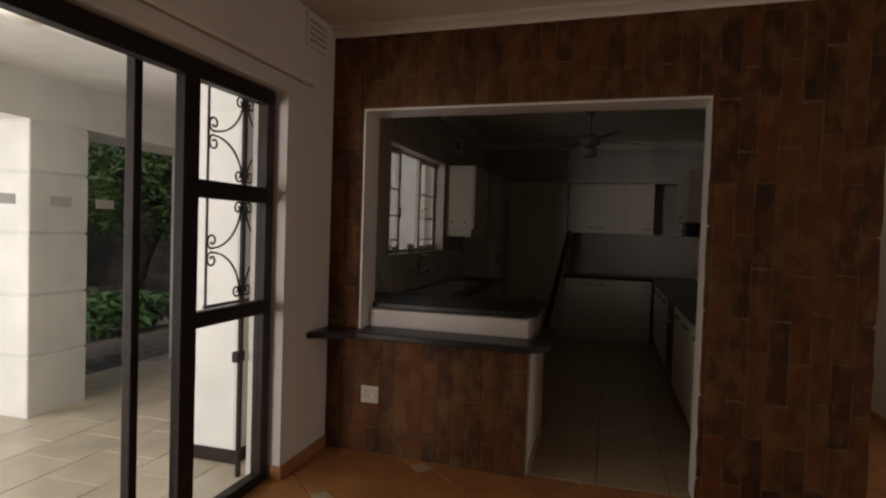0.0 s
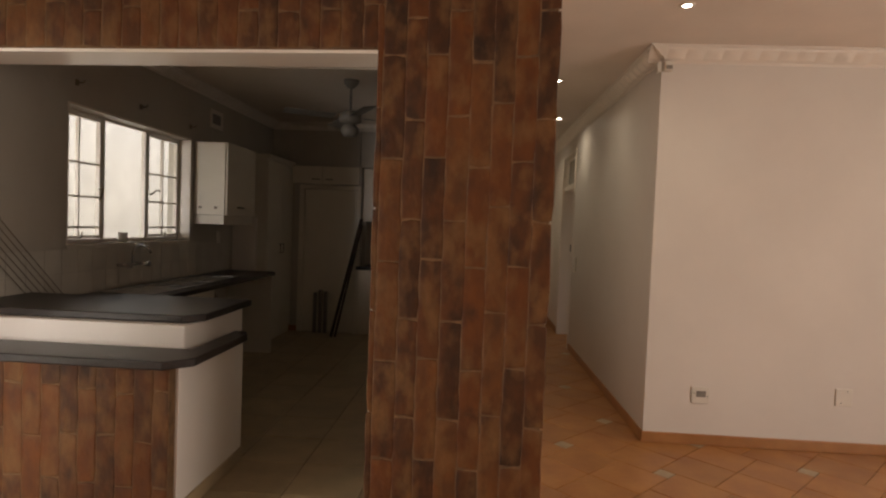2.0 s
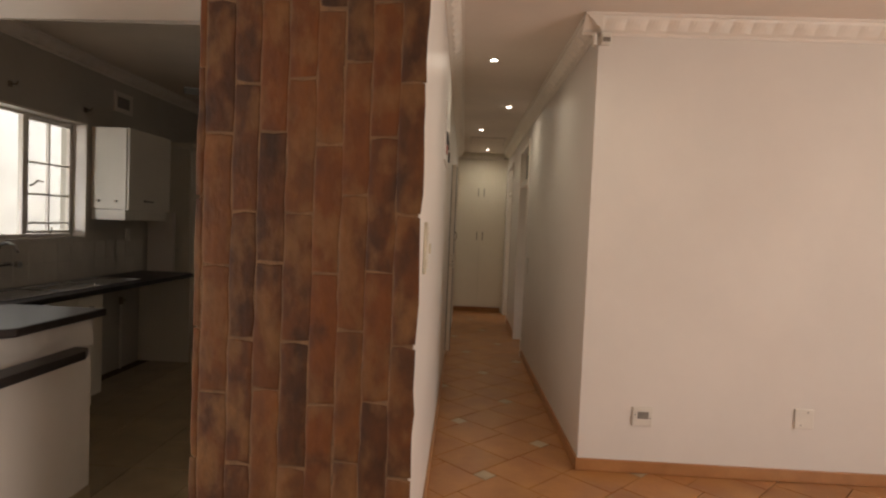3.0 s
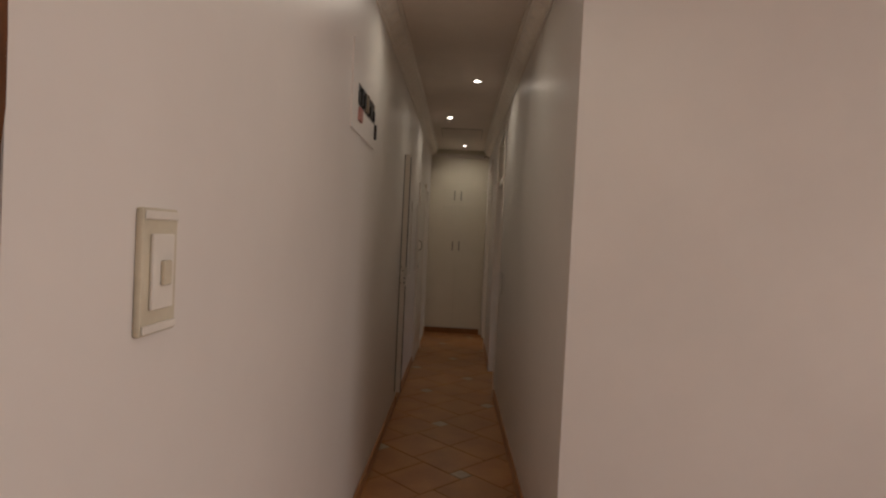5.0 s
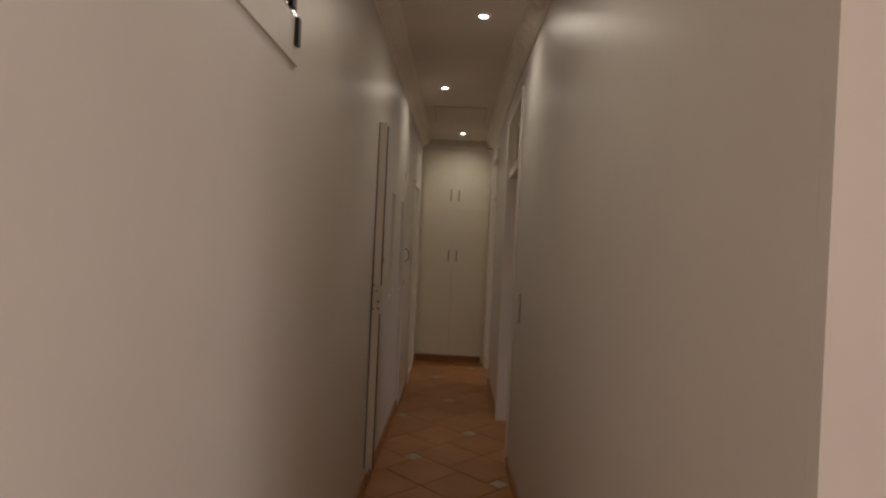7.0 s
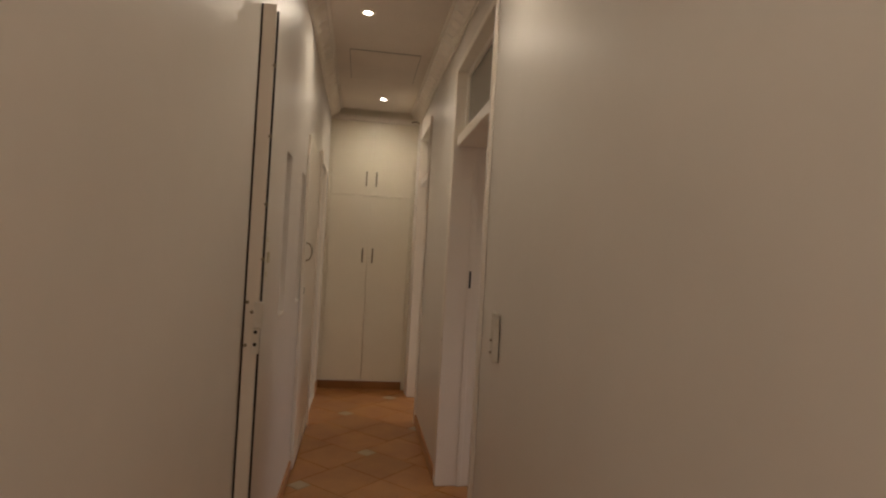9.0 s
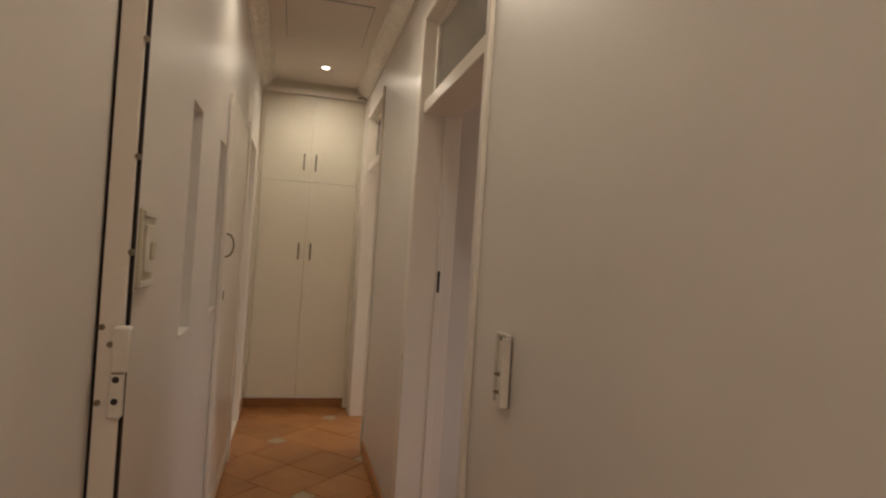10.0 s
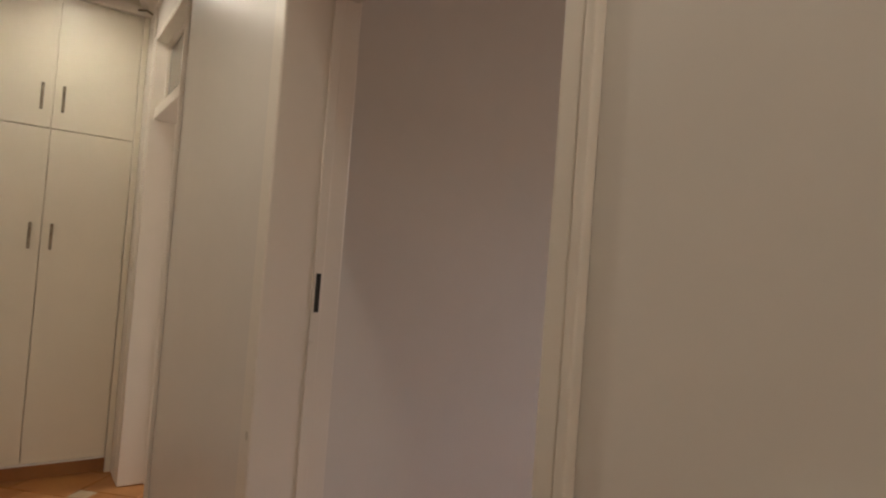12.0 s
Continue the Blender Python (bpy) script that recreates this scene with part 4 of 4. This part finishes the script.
# distribution board
db = thing("distribution_board", (CL, 5.2, 1.88), "white electrical board with an open dark switch slot", "electrical box")
part("cover", boxes((CL, CL + 0.008, 4.873, 5.524, 1.88, 2.0), (CL, CL + 0.008, 4.873, 5.524, 2.1, 2.26), (CL, CL + 0.008, 4.873, 5.0, 2.0, 2.1), (CL, CL + 0.008, 5.49, 5.524, 2.0, 2.1)), PAINT, db)
part("slot", boxes((CL, CL + 0.003, 5.0, 5.49, 2.0, 2.1)), BLACK, db)
part("rail", boxes((CL + 0.003, CL + 0.008, 5.0, 5.49, 2.004, 2.012)), CHROME, db)
for i, (y, h) in enumerate(((5.01, 0.05), (5.07, 0.075), (5.13, 0.06), (5.2, 0.085), (5.235, 0.085), (5.3, 0.045), (5.37, 0.06), (5.43, 0.05))):
    part("breaker", boxes((CL + 0.003, CL + 0.011 + 0.004 * (i % 3), y, y + 0.03, 2.012, 2.012 + h), bevel=0.002), DULL if i in (3, 4) else BLACK, db)
part("label", boxes((CL + 0.0082, CL + 0.0172, 5.01, 5.09, 1.935, 1.992)), RED, db, "faded red warning label")
for z in (1.95, 1.963, 1.976):
    part("label_text", boxes((CL + 0.0094, CL + 0.0098, 5.02, 5.08, z, z + 0.004)), PLASTIC, db)
part("flap", boxes((CL + 0.008, CL + 0.02, 5.475, 5.5, 1.925, 2.0), bevel=0.002), BLACK, db)

# security gate post
gp = thing("gate_post", (CL, 7.2, 0.13), "white steel security gate post with lock keeper", "gate")
GY = 7.2
part("post", boxes((CL + 0.006, CL + 0.047, GY, GY + 0.05, 0.13, 2.09), bevel=0.003), TRIM, gp)
# dark strip stands in for the shadow between post and wall
part("wall_seal", boxes((CL, CL + 0.0055, GY + 0.006, GY + 0.05, 0.13, 2.09)), STEELPAINT, gp, "dark strip painted in for the shadow gap along the wall")
part("edge_seal", boxes((CL + 0.0475, CL + 0.053, GY + 0.006, GY + 0.016, 0.13, 1.085), (CL + 0.0475, CL + 0.053, GY + 0.006, GY + 0.016, 1.17, 2.07)), STEELPAINT, gp, "thin dark strip along the post's outer edge")
part("lock_case", boxes((CL + 0.034, CL + 0.062, GY - 0.018, GY + 0.004, 1.09, 1.17), bevel=0.004), PLASTIC, gp)
part("keeper", boxes((CL + 0.032, CL + 0.054, GY - 0.014, GY + 0.004, 1.01, 1.088), bevel=0.003), PLASTIC, gp)
for z in (1.04, 1.078):
    part("hole", tube([(CL + 0.043, GY - 0.0135, z), (CL + 0.043, GY - 0.0155, z)], 0.006, 8), BLACK, gp)
for x, z in ((0.012, 1.167), (0.027, 1.137), (0.013, 1.035)):
    part("screw", tube([(CL + x, GY, z), (CL + x, GY - 0.004, z)], 0.0055, 8), DULL, gp)
for z in (1.3, 1.47, 1.68, 1.9):
    part("stud", tube([(CL + 0.05, GY + 0.006, z), (CL + 0.05, GY - 0.001, z)], 0.006, 8), DULL, gp)

# recessed small windows
for i, (a, b) in enumerate((N1, N2)):
    w = thing("window_%d" % (i + 2), (1.8, (a + b) / 2, z0), "small recessed corridor window with obscure panes", "window")
    w["kind"] = "structure"
    part("window_sill", boxes((1.8, CL + 0.004, a, b, z0, z0 + 0.01)), TRIM, w)
    for zz in (z0 + 0.012, z0 + 0.245, z0 + 0.485, z1 - 0.022):
        part("glazing_bar", boxes((1.79, 1.815, a + 0.02, b - 0.02, zz, zz + 0.02)), TRIM, w)
    part("window_frame", boxes((1.785, 1.815, a, a + 0.02, z0 + 0.01, z1), (1.785, 1.815, b - 0.02, b, z0 + 0.01, z1)), TRIM, w)
    for zz in (z0 + 0.032, z0 + 0.265, z0 + 0.505):
        part("pane", boxes((1.798, 1.802, a + 0.02, b - 0.02, zz, zz + 0.212)), FROST, w)

# west door beyond, ajar leaf
dw = thing("door_2", (CL, 9.4, 0), "white flush door with curved handle at corridor side", "door")
dw["kind"] = "structure"
part("leaf", boxes((CL + 0.002, CL + 0.02, 8.91, 9.81, 0.02, 2.02), bevel=0.003), TRIM, dw)
part("door_frame", boxes((CL, CL + 0.03, 9.82, 9.9, 0, 2.08), (CL, CL + 0.012, LD[1], LD[1] + 0.05, 0, 2.08), (CL, CL + 0.012, 9.9, LD[1], 2.04, 2.08), bevel=0.003), TRIM, dw)
part("handle", tube([(CL + 0.02, 8.96, 1.372), (CL + 0.04, 8.96, 1.365), (CL + 0.052, 8.96, 1.345), (CL + 0.056, 8.96, 1.318), (CL + 0.052, 8.96, 1.29), (CL + 0.04, 8.96, 1.27), (CL + 0.02, 8.96, 1.262)], 0.0045, 8), DULL, dw, smooth=True)
part("keyhole", boxes((CL + 0.02, CL + 0.023, 8.97, 8.995, 1.06, 1.1)), GREYPL, dw)
part("kick_strip", boxes((CL + 0.02, CL + 0.024, 8.92, 9.8, 0.022, 0.11), bevel=0.001), TRIM, dw)
dc = thing("door_5", (1.79, 10.28, 0), "closed white flush door set back in its opening", "door")
dc["kind"] = "structure"
part("leaf", boxes((1.772, 1.808, LD[0] + 0.01, LD[1] - 0.01, 0.01, 2.035), bevel=0.003), TRIM, dc)
part("threshold", boxes((1.81, CL + 0.006, LD[0] + 0.002, LD[1] - 0.002, -0.004, 0.006), bevel=0.002), PLASTIC, dc, "pale stone door threshold")


def doorway(name, a, b, top, transom, label):
    ob = thing(name, (CR, (a + b) / 2, 0), label, "door frame")
    ob["kind"] = "structure"
    x0, x1 = CR - 0.012, 2.942
    part("jamb", boxes((x0, x1, a - 0.025, a + 0.012, 0, top + 0.04), bevel=0.006), TRIM, ob)
    j = part("jamb", boxes((x0, x1, b - 0.03, b + 0.05, 0, top + 0.04), bevel=0.006), TRIM, ob)
    part("bead", boxes((x0 - 0.006, x0 + 0.012, a - 0.042, a - 0.0255, 0, top + 0.05), bevel=0.004), TRIM, ob)
    part("stop", boxes((CR + 0.115, CR + 0.145, b - 0.036, b - 0.03, 0, transom), bevel=0.003), TRIM, ob)
    part("head", boxes((x0, x1, a + 0.012, b - 0.03, top, top + 0.04), bevel=0.006), TRIM, ob)
    part("transom", boxes((CR + 0.01, x1 - 0.01, a + 0.012, b - 0.03, transom, transom + 0.06), bevel=0.005), TRIM, ob)
    s = part("fanlight", boxes((CR + 0.05, CR + 0.08, a + 0.03, a + 0.07, transom + 0.06, top), (CR + 0.05, CR + 0.08, b - 0.07, b - 0.03, transom + 0.06, top), (CR + 0.05, CR + 0.08, a + 0.07, b - 0.07, transom + 0.06, transom + 0.09), (CR + 0.05, CR + 0.08, a + 0.07, b - 0.07, top - 0.03, top)), TRIM, ob)
    part("pane", boxes((CR + 0.063, CR + 0.067, a + 0.07, b - 0.07, transom + 0.09, top - 0.03)), FROST, s)
    part("strike_plate", boxes((CR + 0.124, CR + 0.136, b - 0.0385, b - 0.036, 1.16, 1.26)), BLACK, j, "dark worn metal strike plate")


doorway("door_3", *D1, 2.42, 1.985, "white door frame with transom light, no leaf")
doorway("door_4", *D2, 2.4, 1.975, "white door frame with transom light, no leaf")

# linen cupboard at the corridor end
lc = thing("linen_cupboard", (2.3, 11.3, 0), "tall ivory built-in linen cupboard with four doors", "cupboard")
part("carcass", boxes((1.895, 2.705, 11.075, 11.59, 0.084, CEIL)), CUPBOARD, lc)
part("plinth", boxes((1.89, 2.715, 11.09, 11.59, 0, 0.083)), SKIRT, lc, "terracotta tile plinth")
part("lip", boxes((1.917, 2.698, 11.045, 11.074, 0.083, 0.089)), MATT, lc, "worn white bottom edge")
part("frame", boxes((1.887, 1.915, 11.05, 11.074, 0.085, 2.63), (2.70, 2.73, 11.05, 11.074, 0.0, 2.63)), CUPBOARD, lc)
part("cable", tube([(2.66, 11.02, 2.62), (2.7, 11.0, 2.625), (2.74, 10.98, 2.6), (2.765, 10.95, 2.56)], 0.006, 6), DULL, lc, "loose grey cable end")
part("side_panel", boxes((2.732, 2.783, 10.88, 11.59, 0, 2.65)), TRIM, lc)
part("moulding", boxes((1.887, 2.74, 11.03, 11.074, 2.6, 2.65), bevel=0.008), TRIM, lc)
for a, b, c, e, hz in ((1.917, 2.3038, 0.09, 1.8745, 1.3), (2.3042, 2.698, 0.09, 1.8745, 1.3), (1.917, 2.3038, 1.8765, 2.6, 2.04), (2.3042, 2.698, 1.8765, 2.6, 2.04)):
    hx = b - 0.05 if a < 2 else a + 0.045
    door_front(lc, "y", 11.074, a, b, c, e, (), (hx, hz, 0.007, 0.07))

# ---- bricks, tiles ----
def minus(r, h):
    """What a hole leaves of a rectangle (x0, x1, z0, z1)."""
    x0, x1, z0, z1 = r
    a0, a1, c0, c1 = max(x0, h[0]), min(x1, h[1]), max(z0, h[2]), min(z1, h[3])
    if a0 >= a1 or c0 >= c1:
        return [r]
    return [q for q in ((x0, a0, z0, z1), (a1, x1, z0, z1), (a0, a1, z0, c0), (a0, a1, c1, z1)) if q[1] - q[0] > 0.012 and q[3] - q[2] > 0.012]


rng = random.Random(11)
HOLES = ((OL - 0.003, OR - 0.013, 0.756, OT + 0.005), (HE - 0.006, OR - 0.013, -1, 0.76))
x, col = W + 0.002, 0
while x < 1.88:
    w = 0.094 + rng.uniform(-0.006, 0.006)
    x1 = min(x + w, 1.894)
    z = -0.05 + (0.2225 if col % 2 else 0) - 0.445 + rng.uniform(-0.02, 0.02)
    while z < CEIL - 0.06:
        h = 0.445 + rng.uniform(-0.012, 0.012)
        rects = [(x, x1, max(z, 0.0), min(z + h, CEIL - 0.058))]
        z += h
        if rects[0][3] - rects[0][2] < 0.02:
            continue
        for hole in HOLES:
            rects = [q for r in rects for q in minus(r, hole)]
        for a, b, c, d in rects:
            # an uneven outline and a pillowed face
            out = rng.uniform(0, 0.003)
            bm = bmesh.new()
            j = lambda s: rng.uniform(-s, s)
            e = 0.0055 if d - c > 0.1 else 0.001
            steps = max(1, round((d - c) / 0.075))
            edge = [(a + 0.003 + j(0.003), c + e + j(0.005)), ((a + b) / 2, c + e * 0.7 + j(0.004)), (b - 0.003 + j(0.003), c + e + j(0.005))]
            edge += [(b - 0.001 + j(0.004), c + (d - c) * k / steps) for k in range(1, steps)]
            edge += [(b - 0.003 + j(0.003), d - e + j(0.005)), ((a + b) / 2, d - e * 0.7 + j(0.004)), (a + 0.003 + j(0.003), d - e + j(0.005))]
            edge += [(a + 0.001 + j(0.004), c + (d - c) * k / steps) for k in range(steps - 1, 0, -1)]
            cx, cz = (a + b) / 2, (c + d) / 2
            hx, hz = max((b - a) / 2, 0.01), max((d - c) / 2, 0.01)
            def ring(inset, depth, wob):
                return [bm.verts.new((cx + (p - cx) * max(0.1, 1 - inset / hx), BY + depth + j(wob), cz + (q - cz) * max(0.1, 1 - inset / hz))) for p, q in edge]
            rings = [ring(0, 0.012, 0), ring(0, -0.001, 0.0005), ring(0.006, -0.0015 - out * 0.5, 0.0006), ring(0.018, -0.002 - out * 0.8, 0.0008)]
            n = len(edge)
            for u, v in zip(rings, rings[1:]):
                for k in range(n):
                    bm.faces.new((u[k], u[(k + 1) % n], v[(k + 1) % n], v[k]))
            bm.faces.new(rings[-1])
            part("brick", bm, BRICK, wall_brick, smooth=True)
    x = x1
    col += 1

# the corridor's east wall runs slightly askew, out to the lounge corner
for name in ("wall_corridor_east", "baseboard_corridor_east", "cornice_corridor_east"):
    for v in bpy.data.objects[name].data.vertices:
        if v.co.x < 2.85:
            v.co.x += 0.04 * min(1.0, max(0.0, (D1[0] - v.co.y) / (D1[0] - 4.605)))

# the brick wall stands slightly askew to the corridor
for ob in (wall_brick, *wall_brick.children, bpy.data.objects["trim_opening"], bpy.data.objects["cornice_brick"]):
    for v in ob.data.vertices:
        v.co.y -= 0.05 * max(0.0, v.co.x - OL)

floor_ob = bpy.data.objects["floor"]
A, B = 0.662, 0.102
E1 = Vector((math.cos(radians(46)), math.sin(radians(46))))
E2 = Vector((-E1.y, E1.x))
V1, V2 = A * E1 + B * E2, A * E2 - B * E1
ORIGIN = Vector((2.22, 4.455)) - (A + B / 2) * E1 - B / 2 * E2
ZONES = ((-1.2, 1.78, -3, 3.158), (1.78, 6.0, -3, 4.64), (1.78, 2.93, 4.64, 11.6), (2.93, 5.4, 4.64, 8.95))


def inside(p):
    return any(z[0] <= p.x <= z[1] and z[2] <= p.y <= z[3] for z in ZONES)


def clip(poly, zone):
    for ax, lim, sgn in ((0, zone[0], 1), (0, zone[1], -1), (1, zone[2], 1), (1, zone[3], -1)):
        out = []
        for p, q in zip(poly, poly[1:] + poly[:1]):
            dp, dq = sgn * (p[ax] - lim), sgn * (q[ax] - lim)
            if dp >= 0:
                out.append(p)
            if dp * dq < 0:
                out.append(p.lerp(q, dp / (dp - dq)))
        poly = out
        if len(poly) < 3:
            return []
    return poly


def tile_mesh(bm, poly, top, gap=0.0022):
    c = sum(poly, Vector((0, 0))) / len(poly)
    def ring(inset, z):
        return [bm.verts.new((*(p + (c - p).normalized() * inset * 1.41), z)) for p in poly]
    r0, r1, r2 = ring(gap, top - 0.014), ring(gap, top - 0.0025), ring(gap + 0.003, top)
    n = len(poly)
    for u, v in ((r0, r1), (r1, r2)):
        for k in range(n):
            bm.faces.new((u[k], u[(k + 1) % n], v[(k + 1) % n], v[k]))
    bm.faces.new(r2)


far = {True: bmesh.new(), False: bmesh.new()}
for m in range(-18, 26):
    for n in range(-22, 22):
        o = ORIGIN + m * V1 + n * V2
        if not (-2.2 < o.x < 6.6 and -4 < o.y < 12.5):
            continue
        cells = [(i * A / 2, j * A / 2, A / 2, True) for i in (0, 1) for j in (0, 1)] + [(A, 0, B, False)]
        for u, v, s, large in cells:
            poly = [o + (u + a) * E1 + (v + b) * E2 for a, b in ((0, 0), (s, 0), (s, s), (0, s))]
            if all(inside(p) for p in poly) and not (poly[0].y < 3.158 < poly[2].y and min(p.x for p in poly) < 1.78 < max(p.x for p in poly)):
                polys = [poly]
            else:
                polys = [q for q in (clip(poly, z) for z in ZONES) if q]
            for q in polys:
                c = sum(q, Vector((0, 0))) / len(q)
                if (c.y > 2.2 and c.x < 4.6 and (c.x < 2.95 or c.y < 4.7)):
                    bm = bmesh.new()
                    tile_mesh(bm, q, rng.uniform(-0.0012, 0.0))
                    part("tile" if large else "inset_tile", bm, TERRA if large else INSET, floor_ob)
                else:
                    tile_mesh(far[large], q, 0.0)
for large in far:
    tagged(part("far_tiles", far[large], TERRA if large else INSET, floor_ob), kind="stuff")

kf = bpy.data.objects["kitchen_floor"]
for i in range(-3, 5):
    for j in range(-2, 13):
        q = clip([Vector((0.2 + 0.405 * (i + a), 3.88 + 0.405 * (j + b))) for a, b in ((0, 0), (1, 0), (1, 1), (0, 1))], (-1.13, 1.77, 3.165, 8.02))
        if q:
            bm = bmesh.new()
            tile_mesh(bm, q, rng.uniform(-0.001, 0.0), 0.0025)
            part("tile", bm, KTILE, kf)
pf = bpy.data.objects["patio"]
for i in range(7):
    for j in range(30):
        q = clip([Vector((-3.98 + 0.4 * (i + a), -4.2 + 0.4 * (j + b) + (0.2 if i % 2 else 0))) for a, b in ((0, 0), (1, 0), (1, 1), (0, 1))], (-3.98, -1.27, -3, 7))
        if q:
            bm = bmesh.new()
            tile_mesh(bm, q, -0.004 + rng.uniform(-0.001, 0.0), 0.003)
            part("tile", bm, VTILE, pf)
